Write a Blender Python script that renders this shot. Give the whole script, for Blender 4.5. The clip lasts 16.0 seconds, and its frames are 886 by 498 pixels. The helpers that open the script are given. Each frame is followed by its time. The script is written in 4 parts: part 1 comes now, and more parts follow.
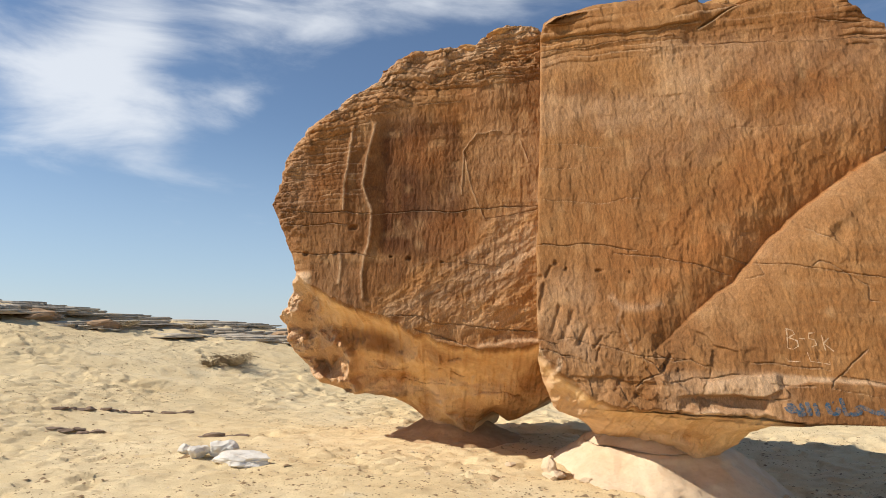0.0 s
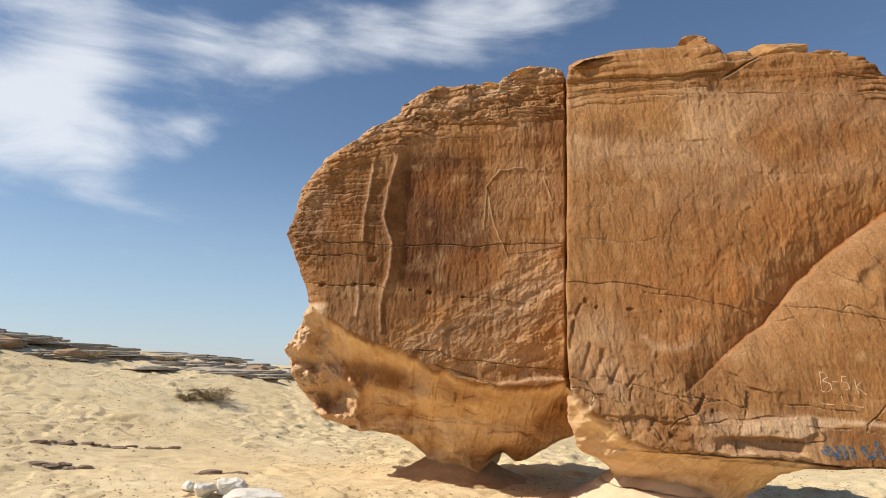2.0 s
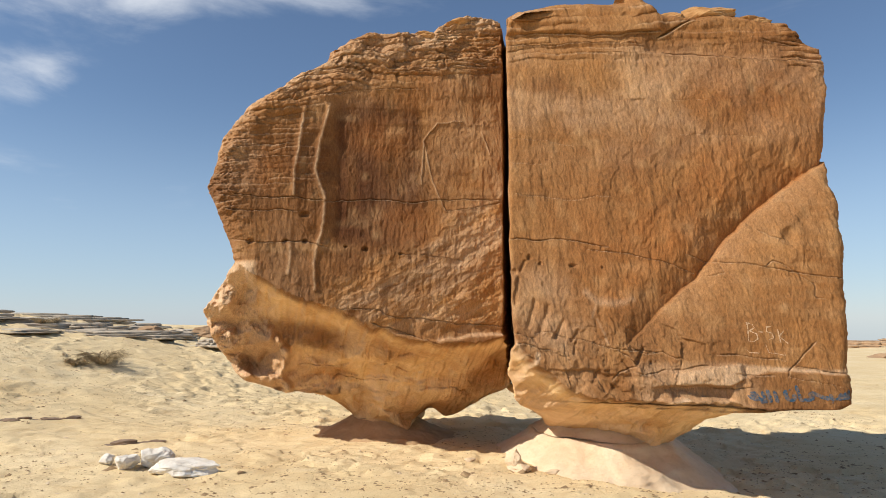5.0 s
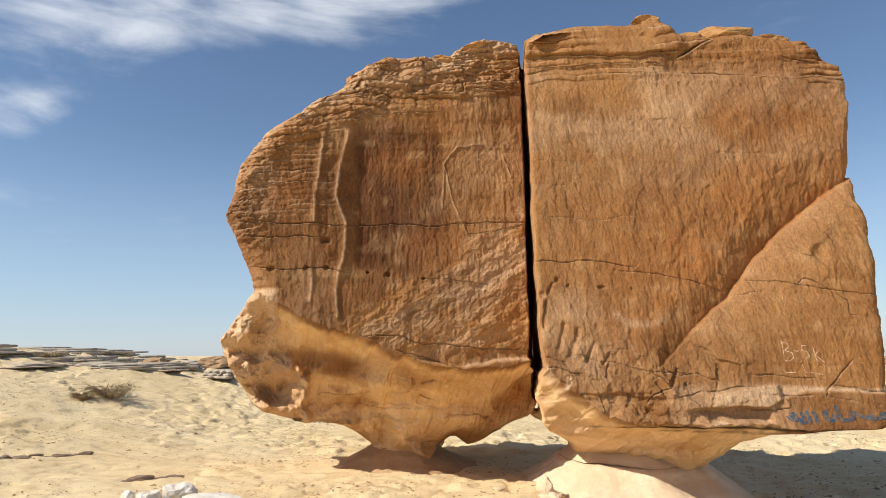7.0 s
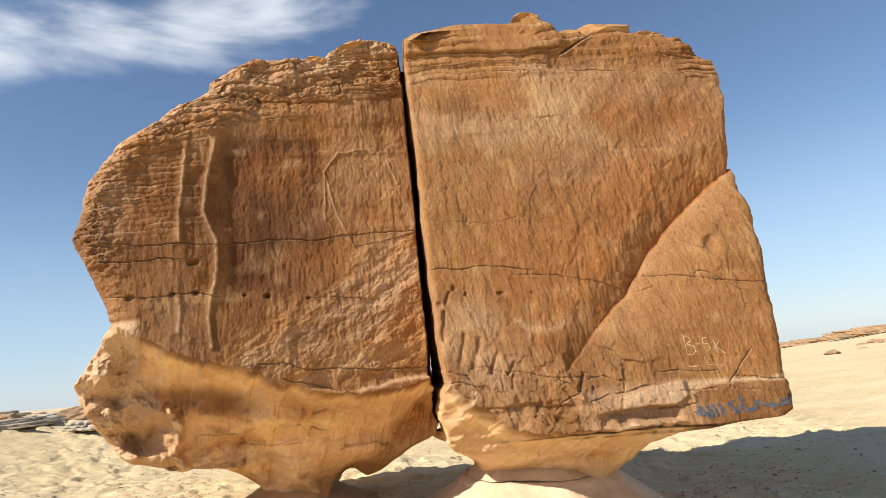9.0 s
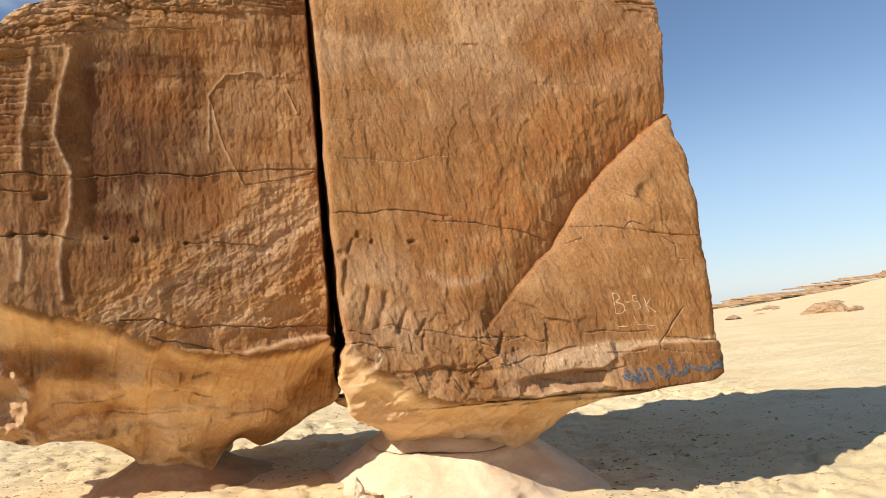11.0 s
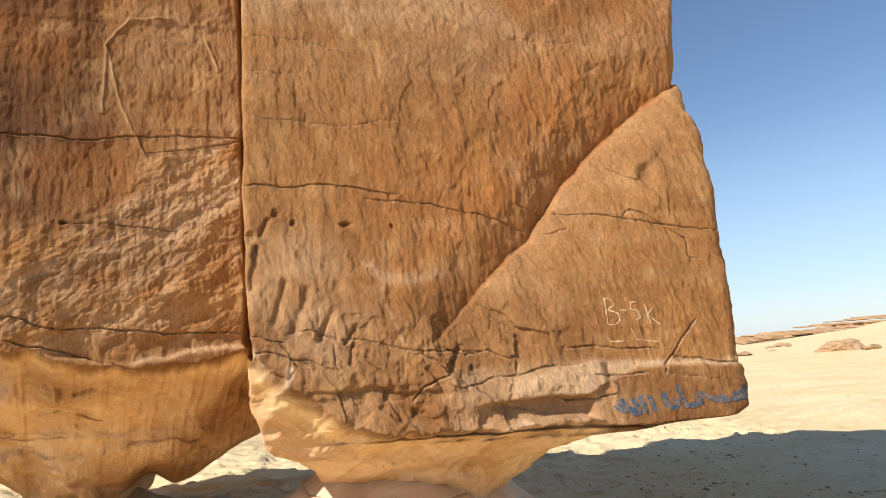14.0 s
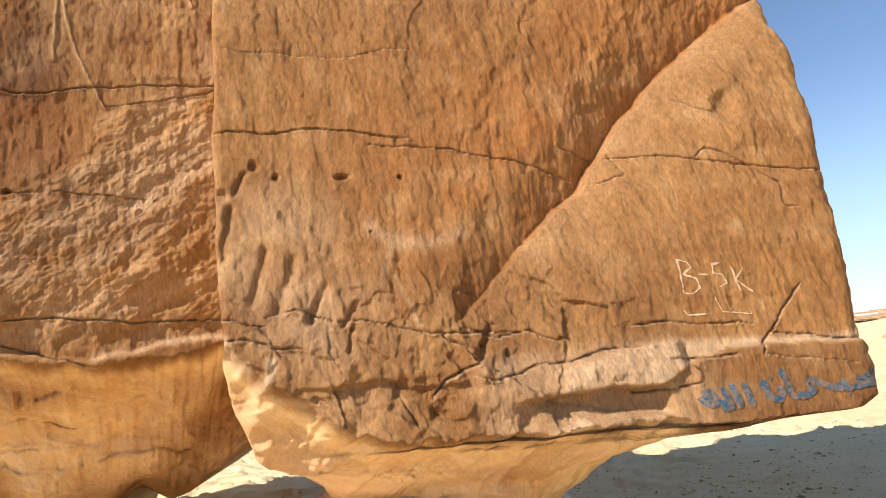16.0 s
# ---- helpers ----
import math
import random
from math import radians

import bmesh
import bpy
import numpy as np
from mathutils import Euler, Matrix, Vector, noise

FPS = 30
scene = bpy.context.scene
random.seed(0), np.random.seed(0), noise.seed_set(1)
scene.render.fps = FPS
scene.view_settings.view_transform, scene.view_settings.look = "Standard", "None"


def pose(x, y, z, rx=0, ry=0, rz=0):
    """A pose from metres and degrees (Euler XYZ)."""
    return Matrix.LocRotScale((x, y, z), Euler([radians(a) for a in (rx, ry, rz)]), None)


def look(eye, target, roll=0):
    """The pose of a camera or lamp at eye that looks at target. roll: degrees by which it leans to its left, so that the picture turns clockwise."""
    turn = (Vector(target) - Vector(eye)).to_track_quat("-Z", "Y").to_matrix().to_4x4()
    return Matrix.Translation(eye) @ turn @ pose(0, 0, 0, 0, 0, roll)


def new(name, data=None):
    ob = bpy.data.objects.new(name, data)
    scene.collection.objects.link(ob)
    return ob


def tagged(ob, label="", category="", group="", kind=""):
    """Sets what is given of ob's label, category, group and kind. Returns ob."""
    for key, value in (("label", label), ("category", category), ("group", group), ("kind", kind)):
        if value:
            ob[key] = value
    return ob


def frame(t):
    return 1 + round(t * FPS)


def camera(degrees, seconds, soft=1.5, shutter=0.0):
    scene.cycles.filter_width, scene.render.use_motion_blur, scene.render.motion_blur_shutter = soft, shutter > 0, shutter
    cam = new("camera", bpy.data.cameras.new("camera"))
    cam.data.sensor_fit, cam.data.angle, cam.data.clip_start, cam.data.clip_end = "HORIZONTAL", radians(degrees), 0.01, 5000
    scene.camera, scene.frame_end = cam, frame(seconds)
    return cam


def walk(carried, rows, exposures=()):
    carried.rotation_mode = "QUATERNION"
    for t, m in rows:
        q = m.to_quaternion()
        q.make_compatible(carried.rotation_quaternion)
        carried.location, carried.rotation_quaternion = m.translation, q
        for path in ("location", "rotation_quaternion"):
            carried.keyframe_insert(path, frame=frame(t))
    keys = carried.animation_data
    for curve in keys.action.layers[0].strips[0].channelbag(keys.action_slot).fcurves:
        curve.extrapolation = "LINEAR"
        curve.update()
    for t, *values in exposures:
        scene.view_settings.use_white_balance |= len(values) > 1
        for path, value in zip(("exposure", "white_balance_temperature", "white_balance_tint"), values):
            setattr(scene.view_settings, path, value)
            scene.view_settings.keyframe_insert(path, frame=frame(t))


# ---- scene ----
cam = camera(65.9, 16.0, soft=0.6)
PATH = [
    (0, (0.076, 0.037, 1.709), (0.062, 2.025, 1.928), -0.2),
    (0.5, (-0.15, 0.104, 1.695), (-0.025, 2.088, 1.913), -0.6),
    (1, (-0.426, 0.005, 1.734), (-0.332, 1.985, 1.997), -0.2),
    (1.5, (-0.66, 0.105, 1.724), (-0.715, 2.083, 2.017), -3.0),
    (2, (-0.889, 0.16, 1.648), (-0.768, 2.128, 1.981), 1.1),
    (2.5, (-1.07, 0.097, 1.723), (-0.832, 2.056, 2.05), 1.1),
    (3, (-1.198, 0.161, 1.754), (-0.966, 2.117, 2.102), -3.5),
    (3.5, (-1.317, 0.274, 1.696), (-0.952, 2.217, 1.996), 0.4),
    (3.7, (-1.382, 0.33, 1.714), (-0.952, 2.264, 1.989), 0.6),
    (5.8, (-1.755, 0.572, 1.686), (-1.292, 2.508, 1.885), -0.1),
    (6, (-1.817, 0.602, 1.689), (-1.354, 2.53, 1.947), 1.1),
    (6.5, (-1.927, 0.636, 1.673), (-1.422, 2.554, 1.933), -0.9),
    (7, (-1.942, 0.711, 1.691), (-1.468, 2.634, 1.97), -1.2),
    (7.5, (-1.949, 0.868, 1.673), (-1.376, 2.759, 1.982), -3.1),
    (8, (-1.886, 1.093, 1.615), (-1.049, 2.883, 1.924), -3.7),
    (8.5, (-1.899, 1.245, 1.662), (-0.927, 2.976, 1.906), -6.4),
    (9, (-1.778, 1.374, 1.645), (-0.989, 3.183, 1.969), -6.1),
    (9.5, (-1.624, 1.603, 1.586), (-0.642, 3.33, 1.818), -4.9),
    (10, (-1.449, 1.783, 1.589), (-0.374, 3.457, 1.793), -4.1),
    (10.2, (-1.452, 1.908, 1.591), (-0.394, 3.591, 1.811), -4.7),
    (12.3, (-0.587, 2.704, 1.483), (0.362, 4.456, 1.644), -4.9),
    (12.5, (-0.532, 2.802, 1.46), (0.436, 4.541, 1.654), -4.5),
    (13, (-0.368, 3.0, 1.44), (0.69, 4.683, 1.66), -5.1),
    (13.5, (-0.169, 3.148, 1.43), (0.723, 4.911, 1.739), -6.2),
    (14, (-0.02, 3.404, 1.349), (0.955, 5.127, 1.635), -4.2),
    (14.5, (0.143, 3.622, 1.351), (1.119, 5.347, 1.621), -6.7),
    (15, (0.332, 3.846, 1.323), (1.128, 5.648, 1.667), -6.0),
    (15.5, (0.464, 4.152, 1.295), (1.327, 5.931, 1.599), -4.5),
    (16, (0.638, 4.39, 1.247), (1.503, 6.169, 1.536), -5.7),
]
walk(cam, [(t, look(eye, target, roll)) for t, eye, target, roll in PATH],
     exposures=[(0.0, 0.18), (3.5, 0.18), (7.0, 0.26), (9.0, 0.42), (10.0, 0.40), (12.5, 0.38), (14.5, 0.58), (16.0, 0.76)])

# ---- world, sun ----
SUN = Vector((-0.70, -0.05, 0.585)).normalized()
world = bpy.data.worlds.new("desert_sky")
scene.world = world
world.use_nodes = True


def build_sky():
    nt = world.node_tree
    nt.nodes.clear()
    N, lk = nt.nodes.new, nt.links.new
    out, bg = N("ShaderNodeOutputWorld"), N("ShaderNodeBackground")
    sky = N("ShaderNodeTexSky")
    sky.sky_type, sky.sun_disc = "NISHITA", False
    sky.sun_elevation = math.asin(SUN.z)
    sky.sun_rotation = math.atan2(SUN.x, SUN.y)
    sky.air_density, sky.dust_density, sky.ozone_density, sky.altitude = 1.0, 0.25, 2.6, 900
    co = N("ShaderNodeTexCoord")
    # high thin cloud, drawn out along the wind
    mp = N("ShaderNodeMapping")
    mp.inputs["Rotation"].default_value = (0.0, radians(-14), radians(24))
    mp.inputs["Scale"].default_value = (2.8, 2.8, 9.5)
    lk(co.outputs["Generated"], mp.inputs["Vector"])
    big = N("ShaderNodeTexNoise")
    big.inputs["Scale"].default_value, big.inputs["Detail"].default_value = 1.5, 9
    big.inputs["Roughness"].default_value, big.inputs["Distortion"].default_value = 0.56, 0.35
    lk(mp.outputs["Vector"], big.inputs["Vector"])
    total = None
    # banks of cloud: azimuth and elevation in degrees, width, weight
    for az, el, power, weight in BANKS:
        a, e = radians(az), radians(el)
        dot = N("ShaderNodeVectorMath")
        dot.operation = "DOT_PRODUCT"
        dot.inputs[1].default_value = (math.sin(a) * math.cos(e), math.cos(a) * math.cos(e), math.sin(e))
        lk(co.outputs["Generated"], dot.inputs[0])
        mx = N("ShaderNodeMath")
        mx.operation = "MAXIMUM"
        mx.inputs[1].default_value = 0.0
        lk(dot.outputs["Value"], mx.inputs[0])
        pw = N("ShaderNodeMath")
        pw.operation = "POWER"
        pw.inputs[1].default_value = power
        lk(mx.outputs[0], pw.inputs[0])
        wt = N("ShaderNodeMath")
        wt.operation = "MULTIPLY_ADD"
        wt.inputs[1].default_value = weight
        wt.inputs[2].default_value = 0.0
        lk(pw.outputs[0], wt.inputs[0])
        if total is not None:
            lk(total, wt.inputs[2])
        total = wt.outputs[0]
    add = N("ShaderNodeMath")
    add.operation = "ADD"
    lk(big.outputs["Fac"], add.inputs[0])
    lk(total, add.inputs[1])
    ramp = N("ShaderNodeMapRange")
    ramp.interpolation_type = "SMOOTHSTEP"
    for k, v in (("From Min", 0.63), ("From Max", 1.08), ("To Min", 0.0), ("To Max", 0.78)):
        ramp.inputs[k].default_value = v
    lk(add.outputs[0], ramp.inputs["Value"])
    mix = N("ShaderNodeMix")
    mix.data_type = "RGBA"
    mix.inputs["B"].default_value = CLOUD
    lk(ramp.outputs["Result"], mix.inputs["Factor"])
    # pale dust haze low over the horizon
    sep = N("ShaderNodeSeparateXYZ")
    lk(co.outputs["Generated"], sep.inputs[0])
    low = N("ShaderNodeMapRange")
    low.interpolation_type = "SMOOTHERSTEP"
    for k, v in (("From Min", -0.02), ("From Max", 0.34), ("To Min", 0.56), ("To Max", 0.0)):
        low.inputs[k].default_value = v
    lk(sep.outputs["Z"], low.inputs["Value"])
    haze = N("ShaderNodeMix")
    haze.data_type = "RGBA"
    haze.inputs["B"].default_value = (4.1, 5.4, 7.1, 1)
    lk(low.outputs["Result"], haze.inputs["Factor"])
    lk(sky.outputs["Color"], haze.inputs["A"])
    lk(haze.outputs["Result"], mix.inputs["A"])
    lk(mix.outputs["Result"], bg.inputs["Color"])
    bg.inputs["Strength"].default_value = SKY
    lk(bg.outputs[0], out.inputs["Surface"])


SKY = 0.095
CLOUD = (8.5, 8.8, 9.2, 1)
BANKS = [(-30, 15, 240, 0.40), (-24, 16.8, 420, 0.38), (-18, 18, 700, 0.34), (-28, 20, 420, 0.26), (-25, 23.5, 520, 0.28), (-17, 25, 520, 0.34), (-10, 26, 520, 0.38), (-3, 26.3, 520, 0.38),
         (4, 27.5, 520, 0.38), (11, 28.6, 520, 0.36), (18, 29, 520, 0.26), (-22, 8.3, 1000, 0.16), (-16, 8, 1400, 0.12), (-36, 27, 160, 0.3), (-70, 35, 12, 0.4), (140, 40, 10, 0.3)]
build_sky()
lamp = bpy.data.lights.new("sun", "SUN")
lamp.energy, lamp.angle, lamp.color = 5.0, radians(0.53), (1.0, 0.93, 0.82)
sun = new("sun", lamp)
sun.matrix_world = look(SUN * 50, (0, 0, 0))

# ---- noise ----
_rng = np.random.default_rng(7)
_TAB = _rng.random(4096)


def lattice(ix, iy, iz):
    h = (ix * 374761393 + iy * 668265263 + iz * 2147483647) & 0x7FFFFFFF
    h = ((h ^ (h >> 13)) * 1274126177) & 0x7FFFFFFF
    return _TAB[(h ^ (h >> 16)) & 4095]


def vnoise(x, y, z):
    """Smooth noise from -1 to 1 at arrays of places."""
    x, y, z = np.broadcast_arrays(np.asarray(x, float), np.asarray(y, float), np.asarray(z, float))
    ix, iy, iz = np.floor(x).astype(np.int64), np.floor(y).astype(np.int64), np.floor(z).astype(np.int64)
    fx, fy, fz = x - ix, y - iy, z - iz
    fx, fy, fz = (f * f * (3 - 2 * f) for f in (fx, fy, fz))
    r = 0
    for a in (0, 1):
        wa = fx if a else 1 - fx
        for b in (0, 1):
            wb = fy if b else 1 - fy
            for c in (0, 1):
                r = r + wa * wb * (fz if c else 1 - fz) * lattice(ix + a, iy + b, iz + c)
    return 2 * r - 1


def fbm(x, y, z, octaves=4, gain=0.5):
    r, amp = 0, 1.0
    for k in range(octaves):
        r = r + amp * vnoise(x * 2 ** k + 17.3 * k, y * 2 ** k - 9.1 * k, z * 2 ** k + 3.7 * k)
        amp *= gain
    return r


def facets(x, y, scale, seed, tilt=1.0):
    """Flat flakes that meet at edges: each cell of a scattered mosaic is a plane with a tilt of its own."""
    x, y = np.asarray(x, float) * scale, np.asarray(y, float) * scale
    ix, iy = np.floor(x).astype(np.int64), np.floor(y).astype(np.int64)
    best, out = np.full(x.shape, 99.0), np.zeros(x.shape)
    for a in (-1, 0, 1):
        for b in (-1, 0, 1):
            cx, cy = ix + a, iy + b
            k = np.full(x.shape, seed, np.int64)
            px, py = cx + lattice(cx, cy, k), cy + lattice(cx, cy, k + 5)
            dx, dy = x - px, y - py
            d = dx * dx + dy * dy
            h = (lattice(cx, cy, k + 11) - 0.5) + tilt * (dx * (lattice(cx, cy, k + 17) - 0.5) + dy * (lattice(cx, cy, k + 23) - 0.5))
            near = d < best
            best, out = np.where(near, d, best), np.where(near, h, out)
    return out


def scallops(x, y, scale, seed):
    """Bowl-shaped breaks that meet in sharp ridges; the ridges stand nearest."""
    x, y = np.asarray(x, float) * scale, np.asarray(y, float) * scale
    ix, iy = np.floor(x).astype(np.int64), np.floor(y).astype(np.int64)
    best = np.full(x.shape, 99.0)
    k = np.full(x.shape, seed, np.int64)
    for a in (-1, 0, 1):
        for b in (-1, 0, 1):
            cx, cy = ix + a, iy + b
            dx, dy = x - cx - lattice(cx, cy, k), y - cy - lattice(cx, cy, k + 5)
            best = np.minimum(best, dx * dx + dy * dy + 0.5 * lattice(cx, cy, k + 11))
    return 0.35 - best


def flakes(x, y, scale, seed):
    """Flat-sided breaks that meet in sharp ridges and corners; the ridges stand nearest."""
    x, y = np.asarray(x, float) * scale, np.asarray(y, float) * scale
    ix, iy = np.floor(x).astype(np.int64), np.floor(y).astype(np.int64)
    best = np.full(x.shape, 99.0)
    k = np.full(x.shape, seed, np.int64)
    for a in (-1, 0, 1):
        for b in (-1, 0, 1):
            cx, cy = ix + a, iy + b
            dx, dy = x - cx - lattice(cx, cy, k), y - cy - lattice(cx, cy, k + 5)
            turn = 1.6 * lattice(cx, cy, k + 17)
            c, q = np.cos(turn), np.sin(turn)
            best = np.minimum(best, np.maximum(np.abs(c * dx + q * dy), np.abs(c * dy - q * dx)) + 0.45 * lattice(cx, cy, k + 11))
    return 0.55 - best


def smooth(a, b, v):
    t = np.clip((np.asarray(v, float) - a) / (b - a), 0, 1)
    return t * t * (3 - 2 * t)


def table(pairs):
    k = np.array(pairs, float)
    return lambda v: np.interp(v, k[:, 0], k[:, 1])


# ---- mesh helpers ----
def mesh_of(name, verts, faces, material, soft=True):
    me = bpy.data.meshes.new(name)
    me.from_pydata([tuple(v) for v in verts], [], [tuple(f) for f in faces])
    me.materials.append(material)
    me.polygons.foreach_set("use_smooth", [soft] * len(me.polygons))
    me.update()
    return me


def grid_mesh(name, P, material, close=False):
    """A mesh of the grid P[row, column]; close joins the last column to the first."""
    nr, nc = P.shape[:2]
    idx = np.arange(nr * nc).reshape(nr, nc)
    if close:
        idx = np.concatenate([idx, idx[:, :1]], axis=1)
    q = np.stack([idx[:-1, :-1], idx[:-1, 1:], idx[1:, 1:], idx[1:, :-1]], axis=-1).reshape(-1, 4)
    me = bpy.data.meshes.new(name)
    me.vertices.add(nr * nc)
    me.vertices.foreach_set("co", P.reshape(-1).astype(np.float32))
    me.loops.add(q.size)
    me.loops.foreach_set("vertex_index", q.reshape(-1).astype(np.int32))
    me.polygons.add(len(q))
    me.polygons.foreach_set("loop_start", np.arange(0, q.size, 4, dtype=np.int32))
    me.polygons.foreach_set("use_smooth", np.ones(len(q), bool))
    me.materials.append(material)
    me.update(calc_edges=True)
    me.validate()
    return me


def attribute(me, name, values):
    me.attributes.new(name, "FLOAT", "POINT").data.foreach_set("value", np.asarray(values, np.float32).reshape(-1))


def part(name, me, parent, label=""):
    ob = new(name, me)
    ob.parent = parent
    return tagged(ob, label) if label else ob


# ---- materials ----
def nodes_of(name):
    m = bpy.data.materials.new(name)
    m.use_nodes = True
    nt = m.node_tree
    b = nt.nodes["Principled BSDF"]
    return m, nt, b, nt.nodes.new, nt.links.new


def tex_noise(nt, vec, scale, detail=6, rough=0.6, distort=0.0):
    n = nt.nodes.new("ShaderNodeTexNoise")
    n.inputs["Scale"].default_value, n.inputs["Detail"].default_value = scale, detail
    n.inputs["Roughness"].default_value, n.inputs["Distortion"].default_value = rough, distort
    nt.links.new(vec, n.inputs["Vector"])
    return n.outputs["Fac"]


def spread(nt, value, lo, hi, to_lo=0.0, to_hi=1.0):
    n = nt.nodes.new("ShaderNodeMapRange")
    for k, v in (("From Min", lo), ("From Max", hi), ("To Min", to_lo), ("To Max", to_hi)):
        n.inputs[k].default_value = v
    nt.links.new(value, n.inputs["Value"])
    return n.outputs["Result"]


def blend(nt, fac, a, b, mode="MIX"):
    n = nt.nodes.new("ShaderNodeMix")
    n.data_type, n.blend_type = "RGBA", mode
    for key, v in (("Factor", fac), ("A", a), ("B", b)):
        if isinstance(v, (tuple, float, int)):
            n.inputs[key].default_value = v if not isinstance(v, tuple) else (*v, 1)
        else:
            nt.links.new(v, n.inputs[key])
    return n.outputs["Result"]


def mapped(nt, scale=(1, 1, 1), turn=(0, 0, 0)):
    co, mp = nt.nodes.new("ShaderNodeTexCoord"), nt.nodes.new("ShaderNodeMapping")
    mp.inputs["Scale"].default_value = scale
    mp.inputs["Rotation"].default_value = [radians(a) for a in turn]
    nt.links.new(co.outputs["Object"], mp.inputs["Vector"])
    return mp.outputs["Vector"]


def bumped(nt, b, height, strength, distance, normal=None):
    n = nt.nodes.new("ShaderNodeBump")
    n.inputs["Strength"].default_value, n.inputs["Distance"].default_value = strength, distance
    nt.links.new(height, n.inputs["Height"])
    if normal is not None:
        nt.links.new(normal, n.inputs["Normal"])
    nt.links.new(n.outputs["Normal"], b.inputs["Normal"])
    return n.outputs["Normal"]


def read(nt, name):
    n = nt.nodes.new("ShaderNodeAttribute")
    n.attribute_name = name
    return n.outputs["Fac"]


def sandstone(name):
    """Weathered sandstone: patina, ochre fresh rock and pale breaks by attributes of the mesh, with some shade and
    sunlight painted in.
    """
    m, nt, b, N, lk = nodes_of(name)
    v = mapped(nt)
    beds = mapped(nt, (0.7, 0.7, 6.0), (0, 4, 0))
    streak = mapped(nt, (8, 8, 0.8), (0, 4, 0))
    broad = spread(nt, tex_noise(nt, v, 0.9, 6, 0.62), 0.32, 0.68)
    col = blend(nt, broad, (0.350, 0.158, 0.052), (0.430, 0.212, 0.076))
    col = blend(nt, spread(nt, tex_noise(nt, beds, 1.3, 7, 0.65), 0.45, 0.75, 0, 0.55), col, (0.450, 0.250, 0.110))
    col = blend(nt, spread(nt, tex_noise(nt, streak, 1.2, 6, 0.65), 0.5, 0.78, 0, 0.3), col, (0.275, 0.115, 0.038))
    col = blend(nt, read(nt, "patina_shade"), col, (0.118, 0.044, 0.017))
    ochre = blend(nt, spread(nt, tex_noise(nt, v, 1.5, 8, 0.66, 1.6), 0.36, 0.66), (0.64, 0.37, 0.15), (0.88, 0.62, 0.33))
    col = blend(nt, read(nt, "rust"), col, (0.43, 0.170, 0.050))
    col = blend(nt, read(nt, "ochre"), col, ochre)
    col = blend(nt, read(nt, "pale"), col, (0.69, 0.475, 0.295))
    # weathering blotches a hand's breadth wide, then grains
    worn = spread(nt, read(nt, "ochre"), 0.0, 1.0, 1.0, 0.35)
    blotch = spread(nt, tex_noise(nt, mapped(nt, (1, 1, 0.45), (0, 8, 0)), 7, 8, 0.7, 0.5), 0.36, 0.66, 0.0, 0.55)
    thin = nt.nodes.new("ShaderNodeMath")
    thin.operation = "MULTIPLY"
    lk(blotch, thin.inputs[0])
    lk(worn, thin.inputs[1])
    col = blend(nt, thin.outputs[0], col, blend(nt, 1.0, col, (0.68, 0.57, 0.42), "MULTIPLY"))
    speck = spread(nt, tex_noise(nt, mapped(nt, (1, 1, 0.35), (0, 5, 0)), 52, 6, 0.78), 0.3, 0.72, 0.66, 1.46)
    grain = nt.nodes.new("ShaderNodeCombineColor")
    for k in ("Red", "Green", "Blue"):
        lk(speck, grain.inputs[k])
    col = blend(nt, worn, col, grain.outputs[0], "MULTIPLY")
    lk(col, b.inputs["Base Color"])
    b.inputs["Roughness"].default_value = 0.92
    b.inputs["Specular IOR Level"].default_value = 0.2
    n1 = bumped(nt, b, tex_noise(nt, mapped(nt, (1, 1, 0.30), (0, 5, 0)), 38, 8, 0.74), 0.75, 0.016)
    bumped(nt, b, tex_noise(nt, v, 110, 5, 0.78), 0.9, 0.009, n1)
    # freshly broken rock is smoother than the pecked face
    for node in nt.nodes:
        if node.type == "BUMP":
            lk(worn, node.inputs["Strength"])
    return m


def plain_stone(name, a, c, scale=2.0, rough=0.9, depth=0.03):
    m, nt, b, N, lk = nodes_of(name)
    v = mapped(nt)
    col = blend(nt, spread(nt, tex_noise(nt, v, scale, 8, 0.65, 0.3), 0.35, 0.68), a, c)
    col = blend(nt, spread(nt, tex_noise(nt, v, scale * 9, 5, 0.7), 0.52, 0.75, 0, 0.35), col, tuple(0.55 * k for k in a))
    lk(col, b.inputs["Base Color"])
    b.inputs["Roughness"].default_value = rough
    b.inputs["Specular IOR Level"].default_value = 0.2
    n1 = bumped(nt, b, tex_noise(nt, v, scale * 6, 7, 0.65), 0.6, depth)
    bumped(nt, b, tex_noise(nt, v, scale * 40, 4, 0.7), 0.4, depth * 0.25, n1)
    return m


